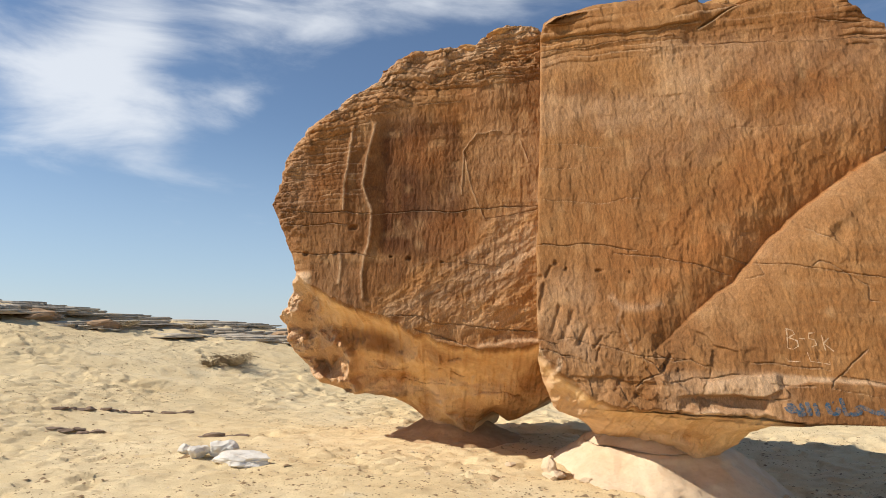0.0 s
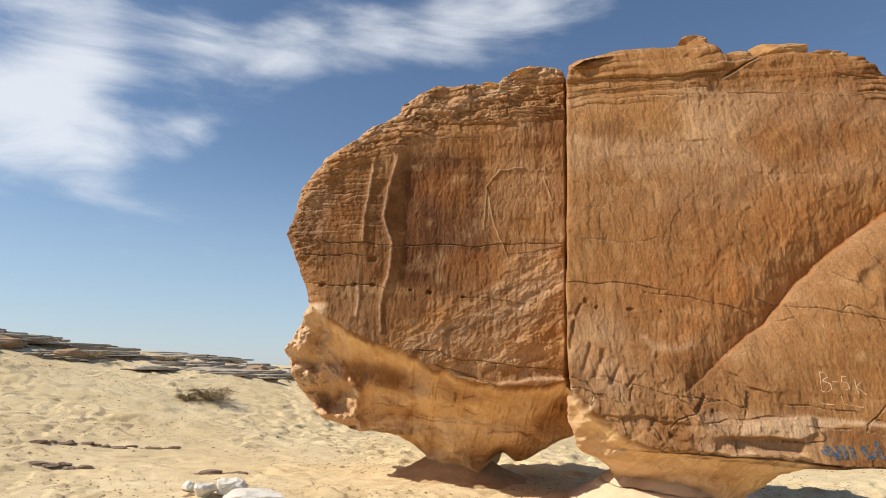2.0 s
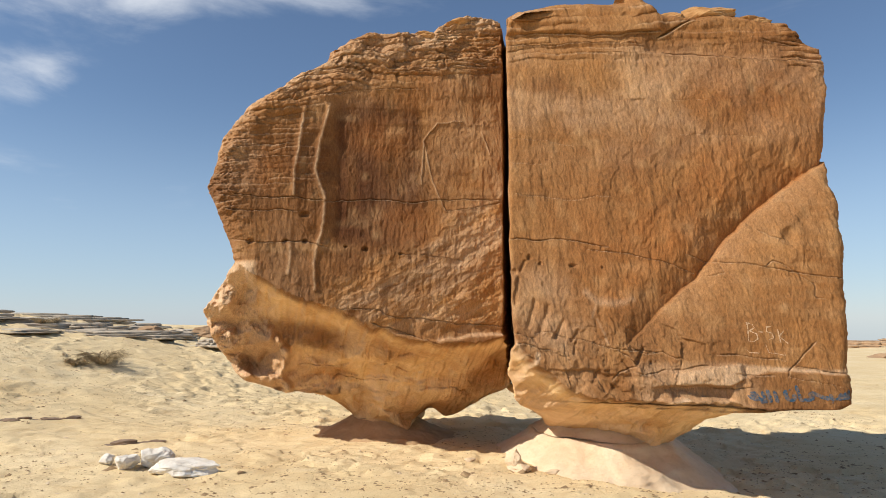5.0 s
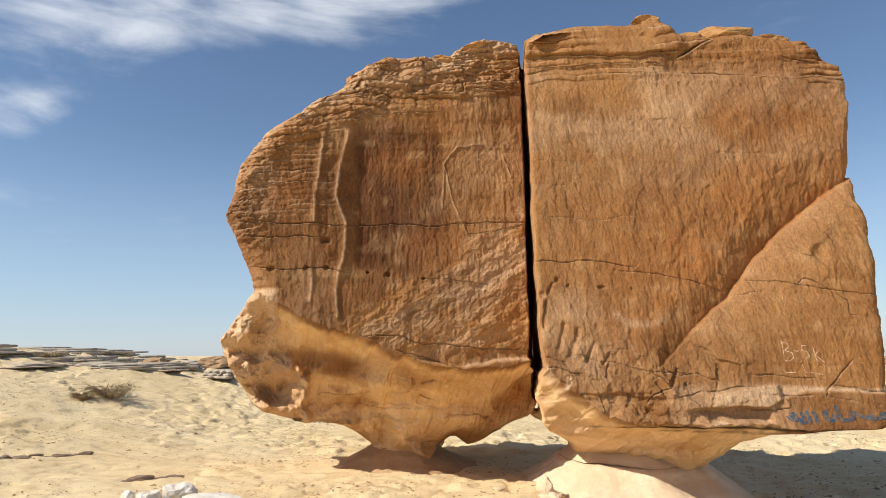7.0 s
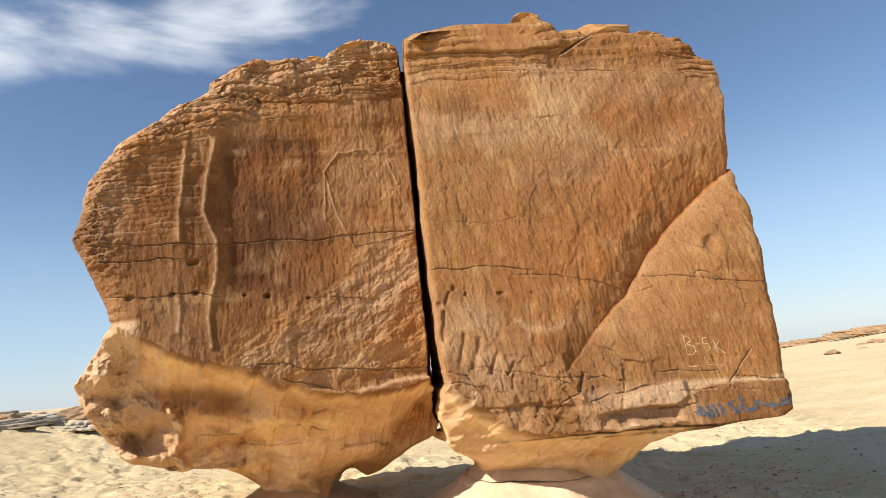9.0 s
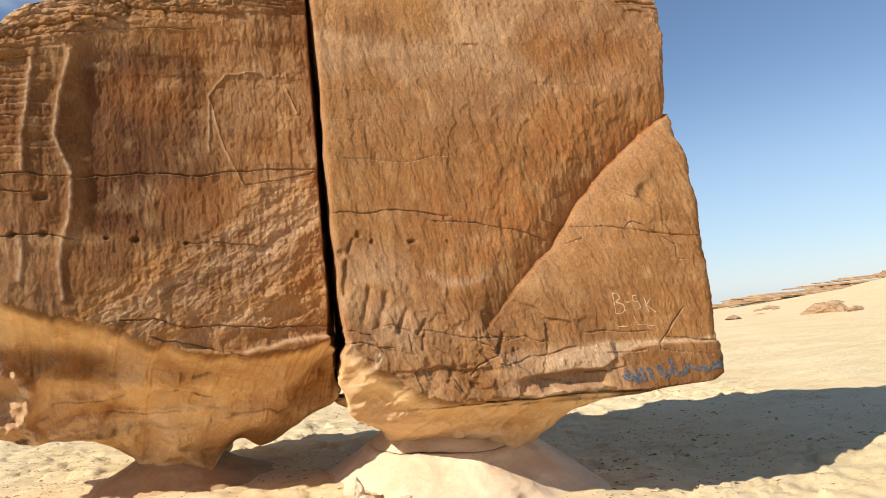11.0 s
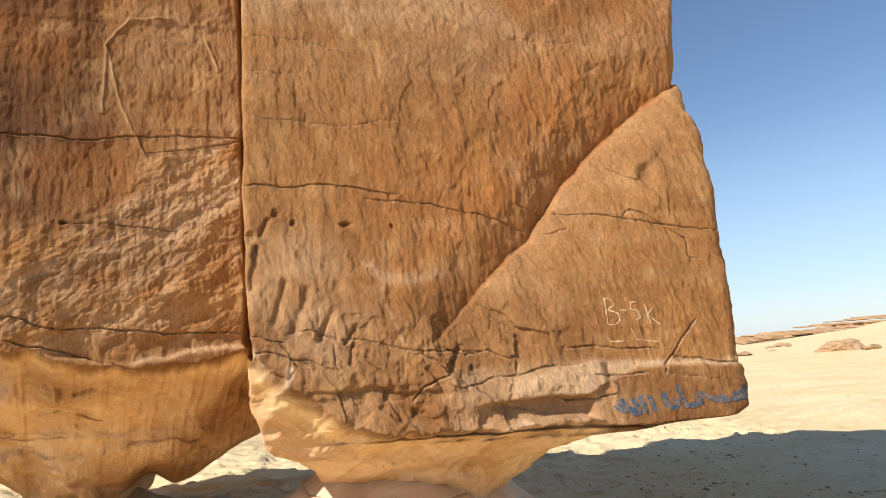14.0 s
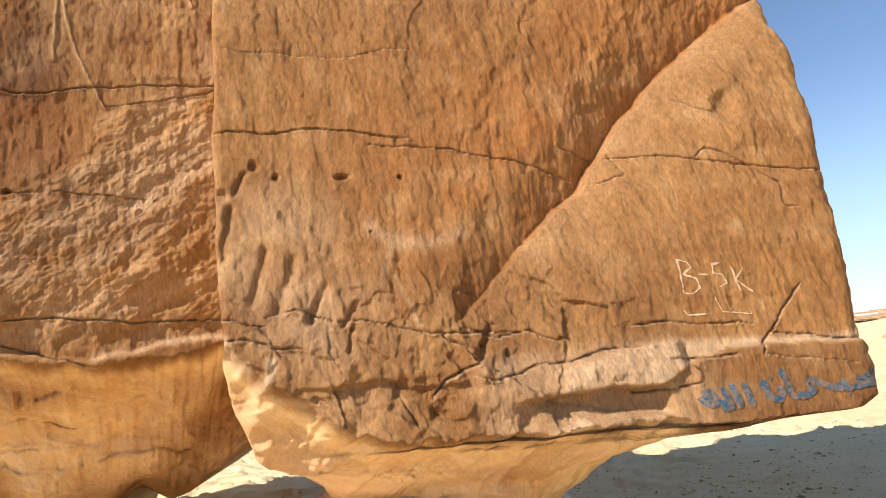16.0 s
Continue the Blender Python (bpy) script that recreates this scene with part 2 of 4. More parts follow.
def sand(name):
    m, nt, b, N, lk = nodes_of(name)
    v = mapped(nt)
    col = blend(nt, spread(nt, tex_noise(nt, v, 0.35, 8, 0.62), 0.35, 0.66), (0.675, 0.515, 0.285), (0.745, 0.605, 0.375))
    col = blend(nt, spread(nt, tex_noise(nt, v, 2.6, 8, 0.7), 0.52, 0.74, 0, 0.6), col, (0.516, 0.344, 0.172))
    col = blend(nt, spread(nt, tex_noise(nt, mapped(nt, (0.5, 1.6, 1)), 1.1, 7, 0.7, 0.6), 0.6, 0.72, 0, 0.7), col, (0.722, 0.619, 0.430))
    col = blend(nt, spread(nt, tex_noise(nt, v, 22, 5, 0.75), 0.64, 0.72, 0, 0.7), col, (0.258, 0.172, 0.095))
    col = blend(nt, spread(nt, tex_noise(nt, v, 60, 5, 0.75), 0.50, 0.72, 0, 0.5), col, (0.40, 0.28, 0.15))
    lk(col, b.inputs["Base Color"])
    b.inputs["Roughness"].default_value = 0.95
    b.inputs["Specular IOR Level"].default_value = 0.15
    n1 = bumped(nt, b, tex_noise(nt, mapped(nt, (0.8, 1.5, 1)), 5, 8, 0.70), 0.6, 0.035)
    bumped(nt, b, tex_noise(nt, v, 30, 6, 0.76), 0.75, 0.018, n1)
    return m


def flag(name):
    """Bedrock that shows through the sand, coloured dark for the shade along its cracks."""
    return plain_stone(name, (0.20, 0.135, 0.09), (0.34, 0.25, 0.18), 4.0, 0.85, 0.02)


SHADE_FLAG = flag("shade_dark_bedrock")
ROCK = sandstone("weathered_sandstone")
SAND = sand("desert_sand")
PLINTH = plain_stone("pale_sandstone", (0.58, 0.43, 0.28), (0.68, 0.55, 0.39), 1.6)
# browner pedestal stone, darkened for the shade under the rounded boulder
SHADY = plain_stone("shaded_brown_sandstone", (0.40, 0.26, 0.14), (0.55, 0.38, 0.22), 1.6)
WHITE = plain_stone("white_limestone", (0.66, 0.60, 0.51), (0.80, 0.77, 0.71), 3.0)
SLAB = plain_stone("grey_slab_rock", (0.36, 0.29, 0.21), (0.58, 0.50, 0.39), 0.8, 0.9, 0.08)
BROWN = plain_stone("brown_far_rock", (0.33, 0.21, 0.12), (0.47, 0.31, 0.18), 0.3, 0.9, 0.1)
PERCH = plain_stone("loose_sandstone", (0.40, 0.20, 0.075), (0.54, 0.31, 0.13), 3.0, 0.92, 0.03)

# ---- ground ----
FAR = table([(-180, 0.6), (-60, 3.0), (-40, 2.8), (-31, 2.28), (-29, 2.15), (-25, 1.92), (-20, 1.74), (-12, 1.38), (-6, 1.25), (0, 0.8), (15, 0.1), (30, -0.7), (45, -1.1), (60, -0.9), (90, -0.6), (180, 0.6)])

CREST = table([(-180, -2.0), (-40, -1.0), (0, -3.2), (20, -5.0), (35, -6.2), (44, -3.8), (49, -2.9), (52, -2.6), (55.5, -1.6), (58, -0.9), (61, 0.4), (63.5, 1.7), (65, 1.1), (67, 2.2), (70, 1.0), (90, 0.4), (130, -1.5), (180, -2.0)])


def ground_z(x, y):
    """The sand's height: level round the rocks, rising to a ridge, falling away on the other side."""
    x, y = np.asarray(x, float), np.asarray(y, float)
    d = 1.6 * np.logaddexp(0, np.clip(((-x - 4.3) + 0.45 * (y - 15)) / 1.6, -40, 40))
    near = -0.28 - 0.22 * smooth(1.5, 5.5, x) + 1.5 * (1 - np.exp(-d / 5)) + 0.16 * np.exp(-((x + 3) ** 2 + (y - 8) ** 2) / 12)
    r, az = np.hypot(x, y), np.degrees(np.arctan2(x, y))
    side = smooth(-4, 14, az)
    z = near + (FAR(az) - near) * ((1 - side) * smooth(17.5, 26, r) + side * smooth(16, 45, r))
    crest = CREST(az) + 0.35 * fbm(az * 0.15, 0, 0, 4)
    z = z + (crest - z) * smooth(48, 170, r)
    # past the crest the land falls away
    return z - 0.07 * np.maximum(r - 185, 0)


def ground_relief(x, y):
    r = np.hypot(x, y)
    z = 0.05 * fbm(x * 0.35, y * 0.5, 0, 4) * smooth(1, 6, r) + 0.020 * fbm(x * 1.5, y * 2.4, 4, 4, 0.6)
    # trodden crust: prints and broken plates, thinning out with distance
    rough = (0.35 + 0.65 * smooth(-0.3, 0.3, fbm(x * 0.4, y * 0.4, 19, 3))) * (1 - smooth(30, 48, r))
    wx, wy = x + 0.10 * fbm(x * 2, y * 2, 7, 3), y + 0.10 * fbm(x * 2, y * 2, 9, 3)
    z = z + rough * (0.05 * facets(wx * 0.8, wy * 1.3, 1.9, 21, 1.3) + 0.055 * facets(wx * 0.9, wy * 1.3, 4.0, 23, 1.3))
    # old wheel ruts that swing past the ridge
    for off in (0.0, 1.7):
        line = 15.2 + off + 0.055 * (x + 9) ** 2 * 0.6
        z = z - 0.09 * np.exp(-((y - line) / 0.28) ** 2) * smooth(-4.0, -6.5, x) + 0.05 * np.exp(-((y - line - 0.5) / 0.3) ** 2) * smooth(-4.0, -6.5, x)
    return z


def build_ground():
    def lines(lo, hi, near, back, ahead):
        mid = np.arange(lo, hi, near)
        out = [near * 1.12 ** i for i in range(1, 72)]
        far = np.cumsum([v * ahead for v in out])
        behind = np.cumsum([v * back for v in out])
        return np.concatenate([(lo - behind)[::-1], mid, mid[-1] + far])

    x, y = lines(-12.0, 11.0, 0.05, 1.0, 1.0), lines(-1.5, 25.0, 0.05, 1.2, 0.8)
    X, Y = np.meshgrid(x, y)
    P = np.stack([X, Y, ground_z(X, Y) + ground_relief(X, Y)], axis=-1)
    tagged(new("ground", grid_mesh("ground", P, SAND)), "pale yellow desert sand, trampled and rutted", "ground", kind="structure")


build_ground()


# ---- the two split rocks ----
def polyline_distance(x, z, pts):
    """Distance from each place to a polyline, and how far along it lies (0 to 1)."""
    best, along = np.full(x.shape, 9.0), np.zeros(x.shape)
    n = len(pts) - 1
    for i in range(n):
        (ax, az), (bx, bz) = pts[i], pts[i + 1]
        dx, dz = bx - ax, bz - az
        t = np.clip(((x - ax) * dx + (z - az) * dz) / (dx * dx + dz * dz + 1e-9), 0, 1)
        d = np.hypot(x - ax - t * dx, z - az - t * dz)
        nearer = d < best
        best, along = np.where(nearer, d, best), np.where(nearer, (i + t) / n, along)
    return best, along


class Face:
    """The weathered front of a rock: depth into the rock at (x, z), and its tones."""

    def __init__(self, x, z):
        self.x, self.z = x, z
        wob = 0.02
        self.wx = x + wob * fbm(x * 4, z * 4, 1.5, 4, 0.6)
        self.wz = z + wob * fbm(x * 4, z * 4, 8.5, 4, 0.6)
        self.depth = np.zeros(x.shape)
        self.patina_shade, self.pale, self.ochre, self.rust = (np.zeros(x.shape) for _ in range(4))

    def crack(self, pts, width=0.012, deep=0.06, lip=0.012):
        """An open bedding crack, with its lower lip standing a little proud."""
        width, deep, lip = 0.30 * width, 0.55 * deep, 0.5 * lip
        d, a = polyline_distance(self.wx, self.wz, pts)
        taper = np.minimum(1, 8 * a + 0.35) * np.minimum(1, 8 * (1 - a) + 0.35)
        w = width * taper * (1.0 + 0.5 * fbm(self.x * 5, self.z * 5, 3, 2))
        self.depth += 0.80 * deep * taper * np.exp(-(d / np.maximum(w, 0.0050)) ** 2)
        below, _ = polyline_distance(self.wx, self.wz + 2.2 * width, pts)
        self.depth -= lip * np.exp(-(below / (1.3 * width)) ** 2)
        self.pale = np.maximum(self.pale, 0.45 * np.exp(-(below / (1.1 * width)) ** 2))

    def groove(self, pts, width, deep):
        d, _ = polyline_distance(self.wx, self.wz, pts)
        self.depth += deep * np.exp(-(d / width) ** 2)

    def pit(self, px, pz, rx, rz, deep):
        q = ((self.wx - px) / rx) ** 2 + ((self.wz - pz) / rz) ** 2
        self.depth += deep * np.exp(-q * q)

    def stain(self, px, pz, rx, rz, amount):
        q = ((self.wx - px) / rx) ** 2 + ((self.wz - pz) / rz) ** 2
        self.patina_shade = np.maximum(self.patina_shade, amount * np.exp(-q ** 1.5))

    def pale_line(self, pts, width, amount):
        d, _ = polyline_distance(self.wx, self.wz, pts)
        self.pale = np.maximum(self.pale, amount * np.exp(-(d / width) ** 2))

    def step(self, pts, deep, soft=0.02):
        """Rock above a line that runs from left to right stands back by deep."""
        k = np.array(pts)
        line = np.interp(self.wx, k[:, 0], k[:, 1])
        fade = smooth(k[0, 0] - 0.1, k[0, 0] + 0.1, self.wx) * (1 - smooth(k[-1, 0] - 0.1, k[-1, 0] + 0.1, self.wx))
        self.depth += deep * smooth(-soft, soft, self.wz - line) * fade * (1 - smooth(0.05, 0.45, self.wz - line))


FRONT = {}


def loft(name, left, right, top, edge, plane, slope, reach, back, lean_l, lean_r, zb, xs, dress, material, key, step=0.0095, sculpt=None):
    """One rock as a closed skin: weathered front, sides, back, and a top that closes along a crest.
    left, right: the outline by height; top: the crest by x; edge: the height by x below which the front turns under."""
    ztop = max(float(top(v)) for v in np.linspace(xs[0], xs[1], 60))
    rows = int((ztop - zb) / step)
    zn = np.linspace(zb, ztop, rows)
    cols = int(1.04 * max(float(right(v)) - float(left(v)) for v in np.linspace(zb, ztop, 80)) / step)
    s = np.linspace(0, 1, cols)
    kL, kR = (top(xs[0]) - zb) / (ztop - zb), (top(xs[1]) - zb) / (ztop - zb)
    L, R = left(zb + (zn - zb) * kL), right(zb + (zn - zb) * kR)
    rough = 0.035 * fbm(zn * 2.5, 3.0 + xs[0], 0, 5, 0.6)
    rough2 = 0.025 * fbm(zn * 2.5, 13.0 + xs[0], 0, 5, 0.6)
    L, R = L + rough * (0.25 if lean_l[1] < 0.1 else 1), R + rough2 * (0.25 if lean_r[1] < 0.1 else 1)
    X = L[:, None] + s[None, :] * (R - L)[:, None]
    crest = top(X) + 0.02 * fbm(X * 3, 0, 5, 4, 0.6)
    Z = zb + (zn[:, None] - zb) * (crest - zb) / (ztop - zb)
    face = Face(X, Z)
    dress(face)
    dl, dr, dt = X - L[:, None], R[:, None] - X, crest - Z
    turn = 0
    neck = 0.42 * (1 - smooth(0.42, 0.58, Z)) if key == "a" else 0.0
    for d, r in ((dl, lean_l[1] + neck), (dr, lean_r[1] + neck), (dt, 0.16)):
        q = np.clip(1 - d / r, 0, 1)
        turn = turn + r * (1 - np.sqrt(np.maximum(1 - q * q, 0)))
    ragged = 0.030 * fbm(X * 5, 0, 5, 4, 0.65) + 0.012 * vnoise(X * 31, Z * 9, 6)
    under = np.maximum(edge(X) + ragged - Z, 0)
    deepest = reach(X)
    Y = plane[0] + plane[1] * X + plane[2] * Z + face.depth + turn + deepest * (1 - np.exp(-slope(X) * under / deepest))
    # underside: hollows and scallops
    soft_under = smooth(0.0, 0.22, under)
    wx, wz = X + 0.06 * fbm(X * 3, Z * 3, 31, 3), Z + 0.05 * fbm(X * 3, Z * 3, 33, 3)
    big = 0.52 if key == "b" else 0.16
    Y = Y + soft_under * (0.12 * fbm(X * 1.3, Z * 2.4, 2.0, 3) + big * flakes(wx + 0.5 * wz, wz * 1.7, 0.9, 51) + 0.18 * flakes(wx, wz * 1.6, 2.2, 52) + 0.05 * flakes(wx, wz * 1.6, 5.0, 53) + 0.04 * fbm(X * 3.2, Z * 5, 8, 3) + 0.010 * fbm(X * 12, Z * 16, 1, 4, 0.6))
    # broken bowls of the underside, seen from below
    hang = smooth(0.05, 0.35, under) * smooth(zb + 0.25, zb + 0.75, Z) * smooth(0.02, 0.45, dl) * smooth(0.02, 0.45, dr)
    bx, by = X + 0.10 * fbm(X * 2, Y * 2, 34, 3), Y + 0.10 * fbm(X * 2, Y * 2, 35, 3)
    Z = Z + hang * (0.16 * flakes(bx, by * 0.7, 1.15, 55) + 0.07 * flakes(bx, by * 0.8, 2.5, 56))
    if sculpt:
        Z = Z + sculpt(X, Y, Z)
    FRONT[key] = (X, Y, Z)
    face.ochre = np.maximum(face.ochre, smooth(0.0, 0.10, under + 0.03 * vnoise(X * 6, Z * 6, 4)))
    face.patina_shade, face.pale = face.patina_shade * (1 - soft_under), np.maximum(face.pale * (1 - 0.8 * soft_under), soft_under * np.clip(0.12 + 0.7 * fbm(X * 2.2, Z * 4.5, 67, 4, 0.6), 0, 0.65))
    # each break has a tone of its own
    tone = facets(bx, by * 0.9, 1.7, 68, 0.7) + 0.5 * facets(bx, by * 0.9 + 0.4 * bx, 3.4, 69, 0.7)
    face.pale = np.maximum(face.pale, soft_under * np.clip(0.12 + 0.8 * tone, 0, 0.7))
    face.rust = np.maximum(face.rust * (1 - soft_under), soft_under * np.clip(-0.7 * tone, 0, 0.4))
    face.ochre = face.ochre * (1 - soft_under * np.clip(-0.9 * tone, 0, 0.5))
    # edges of the breaks are paler, their pits redder
    break_tone = flakes(wx + 0.5 * wz, wz * 1.7, 0.9, 51) + 0.5 * flakes(wx, wz * 1.6, 2.2, 52)
    face.pale = np.maximum(face.pale, soft_under * np.clip(-1.6 * break_tone - 0.05, 0, 0.6))
    face.rust = np.maximum(face.rust, soft_under * np.clip(1.2 * break_tone - 0.1, 0, 0.5))
    face.ochre = face.ochre * (1 - soft_under * np.clip(1.2 * break_tone - 0.1, 0, 0.45))
    if key == "a":
        torn = (1 - smooth(1.35, 1.6, X)) * soft_under
        for pts, w in (([(1.88, 0.72), (1.96, 0.69)], 0.03), ([(2.28, 0.46), (2.36, 0.40)], 0.025), ([(2.74, 0.70), (3.0, 0.71)], 0.04)):
            bit, _ = polyline_distance(wx, wz, pts)
            face.pale = np.maximum(face.pale, 0.95 * np.exp(-(bit / w) ** 2))
            Y = Y - 0.03 * np.exp(-(bit / w) ** 2)
        Y = Y + torn * (0.22 * flakes(wx, wz, 3.2, 63) + 0.08 * flakes(wx, wz, 7.0, 64))
        face.pale = np.maximum(face.pale, torn * np.clip(0.15 + 0.7 * fbm(X * 5, Z * 5, 66, 3), 0, 0.8))
    if key == "b":
        # pale torn blocks at the nose, paled further to look sunlit, divided by a ridge from a wide hollow with a mauve
        # heart
        ridge = np.interp(Z, [0.55, 0.9, 1.28, 1.67, 1.94, 2.3], [-1.38, -1.48, -1.45, -1.75, -2.0, -1.75])
        tip = smooth(0.05, -0.07, X - ridge + 0.06 * vnoise(X * 6, Z * 6, 60)) * soft_under
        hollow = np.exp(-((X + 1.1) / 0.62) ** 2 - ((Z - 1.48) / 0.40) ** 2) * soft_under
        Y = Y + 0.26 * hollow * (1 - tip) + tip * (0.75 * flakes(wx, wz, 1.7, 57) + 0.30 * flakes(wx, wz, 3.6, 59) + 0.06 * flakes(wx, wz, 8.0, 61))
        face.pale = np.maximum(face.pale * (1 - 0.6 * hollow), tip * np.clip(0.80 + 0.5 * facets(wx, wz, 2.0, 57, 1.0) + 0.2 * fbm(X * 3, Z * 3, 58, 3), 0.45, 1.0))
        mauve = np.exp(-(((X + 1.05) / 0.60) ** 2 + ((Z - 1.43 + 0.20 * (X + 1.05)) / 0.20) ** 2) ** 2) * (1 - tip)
        face.patina_shade = np.maximum(face.patina_shade, 0.70 * mauve)
        face.ochre = face.ochre * (1 - 0.95 * mauve) * (1 - 0.95 * tip)
        face.rust = face.rust * (1 - tip)
        # one clean pale break above the nose
        clean = smooth(-1.88, -1.98, X) * smooth(1.86, 1.95, Z) * smooth(2.52, 2.44, Z)
        face.pale = np.maximum(face.pale, 0.92 * clean)
        face.ochre, face.patina_shade, face.rust = face.ochre * (1 - clean), face.patina_shade * (1 - clean), face.rust * (1 - clean)
        # the flat orange wall under the split side, with short ledges
        wall = smooth(-0.35, 0.15, X + 0.3 * (Z - 1.0)) * soft_under
        face.rust = np.maximum(face.rust, 0.5 * wall)
        face.ochre = face.ochre * (1 - wall * np.clip(0.45 + 0.35 * fbm(X * 2.0, Z * 3.0, 62, 3), 0.1, 0.8))
        face.pale = face.pale * (1 - 0.7 * wall)
        for pts in ([(0.10, 1.21), (0.22, 1.24), (0.34, 1.20)], [(-0.17, 0.95), (0.07, 0.98), (0.36, 1.0)], [(0.22, 1.24), (0.42, 1.32), (0.61, 1.33)], [(0.34, 1.09), (0.76, 1.12)], [(-0.7, 0.78), (-0.35, 0.74), (0.0, 0.72)],
                    [(0.5, 0.62), (0.9, 0.70), (1.2, 0.66)], [(-1.3, 1.02), (-1.0, 1.05), (-0.6, 1.0)]):
            d, _ = polyline_distance(wx, wz, pts)
            below, _ = polyline_distance(wx, wz + 0.05, pts)
            Y = Y + soft_under * (0.035 * np.exp(-(d / 0.011) ** 2) - 0.03 * np.exp(-(below / 0.05) ** 2))
        bit, _ = polyline_distance(wx, wz, [(-1.18, 1.10), (-1.05, 1.07)])
        face.pale = np.maximum(face.pale, 0.95 * np.exp(-(bit / 0.035) ** 2))
    nside, nback = 48, 28
    yb = back(zb + (zn - zb)) + 0.15 * fbm(zn * 1.3, 7, 0, 3)
    yF0, yF1 = Y[:, 0], Y[:, -1]
    yb = np.maximum(yb, np.maximum(yF0, yF1) + 0.4)
    t = np.linspace(0, 1, nside + 2)[1:-1] ** 1.5

    def side(x0, y0, lean, z0, key):
        yy = y0[:, None] + t[None, :] * (yb - y0)[:, None]
        xx = x0[:, None] + lean * (yy - y0[:, None])
        zz = np.repeat(z0[:, None], nside, 1)
        bump = 0.10 * fbm(yy * 1.2, zz * 1.6, key, 5, 0.55) * smooth(0, 0.25, t)[None, :] * LOOSE[key]
        return np.stack([xx + bump, yy, zz], axis=-1)

    rs = side(X[:, -1], yF1, lean_r[0], Z[:, -1], 1 if lean_r[1] > 0.1 else 2)
    ls = side(X[:, 0], yF0, lean_l[0], Z[:, 0], 1 if lean_l[1] > 0.1 else 2)[:, ::-1]
    w = np.linspace(0, 1, nback)[None, :]
    xr, xl = rs[:, -1, 0][:, None], ls[:, 0, 0][:, None]
    bx = xr + w * (xl - xr)
    zr, zl = Z[:, -1][:, None], Z[:, 0][:, None]
    bz = zr + w * (zl - zr)
    by = yb[:, None] + 0.5 * np.sin(w * math.pi) + 0.15 * fbm(bx * 1.2, bz * 1.5, 9, 4)
    bk = np.stack([bx, by, bz], axis=-1)
    P = np.concatenate([np.stack([X, Y, Z], axis=-1), rs, bk, ls], axis=1)
    # the top closes towards a crest line
    n = P.shape[1]
    ring = P[-1]
    mid = ring[:, 1].mean()
    caps = []
    for q in np.linspace(0.04, 1, 26):
        r = ring.copy()
        r[:, 1] = ring[:, 1] + (mid - ring[:, 1]) * q
        r[:, 2] = ring[:, 2] + np.minimum(top(np.clip(r[:, 0], *xs)) - ring[:, 2], 0) * smooth(0, 0.3, q) * 0.8 + 0.03 * fbm(r[:, 0] * 2.2, r[:, 1] * 2.2, 3, 4) * smooth(0.1, 0.5, q) - 0.16 * smooth(0, 1, q)
        caps.append(r)
    full = np.concatenate([P, np.stack(caps)], axis=0)
    me = grid_mesh(name, full, material, close=True)

    def spread_out(front, rest):
        a = np.full(full.shape[:2], rest)
        a[:rows, :cols] = front
        return a

    attribute(me, "patina_shade", spread_out(face.patina_shade, 0.0))
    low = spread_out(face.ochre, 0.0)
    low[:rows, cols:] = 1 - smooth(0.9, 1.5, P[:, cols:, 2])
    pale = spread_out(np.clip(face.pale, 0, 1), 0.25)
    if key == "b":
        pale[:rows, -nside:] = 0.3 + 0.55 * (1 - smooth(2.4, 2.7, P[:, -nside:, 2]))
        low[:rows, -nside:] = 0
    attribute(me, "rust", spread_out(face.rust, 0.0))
    attribute(me, "ochre", low)
    attribute(me, "pale", pale)
    return me


LOOSE = {1: 1.3, 2: 0.25}


def weather(f, beds=1.0, slant=0.06):
    """What wind and water did to the whole face: flutes, beds, flakes and pits."""
    x, z = f.wx, f.wz
    along = x + slant * z
    f.depth += 0.0050 * fbm(along * 11, z * 1.8, 2, 4, 0.6) + 0.014 * fbm(x * 2.2, z * 2.2, 6, 5)
    # pecked marks, each a finger wide and a hand long
    f.depth += 0.0042 * fbm(along * 21 + 0.5 * vnoise(x * 3, z * 3, 16), z * 5.5, 3, 3, 0.6)
    f.depth += 0.0030 * fbm(x * 38, z * 22, 13, 3, 0.65)
    f.depth += 0.010 * np.maximum(fbm(x * 15, z * 8, 14, 3) - 0.35, 0)
    f.depth += 0.010 * facets(x + 0.04 * vnoise(x * 5, z * 5, 2), z * 0.6, 3.2, 91) * smooth(-0.1, 0.5, fbm(x * 0.8, z * 0.8, 15, 3))
    lines = vnoise(x * 0.8, z * 9, 4)
    f.depth += 0.006 * beds * np.abs(lines) ** 0.5 * np.sign(lines) * smooth(-0.2, 0.5, fbm(x * 0.9, z * 0.9, 12, 3))


def terraces(f, where, pitch, amount, seed):
    """Thin beds that weather back one by one, each with a rounded nose."""
    q = f.wz * pitch + 0.7 * fbm(f.wx * 1.1, f.wz * 0.8, seed, 4) + 0.10 * fbm(f.wx * 7, f.wz * 7, seed + 3, 3)
    n = np.floor(q)
    u = q - n
    run = np.floor(f.wx * 1.4 + 3 * lattice(n.astype(np.int64), np.full(n.shape, seed, np.int64), np.zeros(n.shape, np.int64)))
    back = lattice(n.astype(np.int64), run.astype(np.int64), np.full(n.shape, seed, np.int64))
    nose = np.sqrt(np.clip(1 - (2 * u - 1) ** 4, 0, 1))
    f.depth += where * amount * (back - nose)
    f.pale = np.maximum(f.pale, where * 0.35 * smooth(0.6, 0.95, u) * smooth(0.5, 0.2, back))


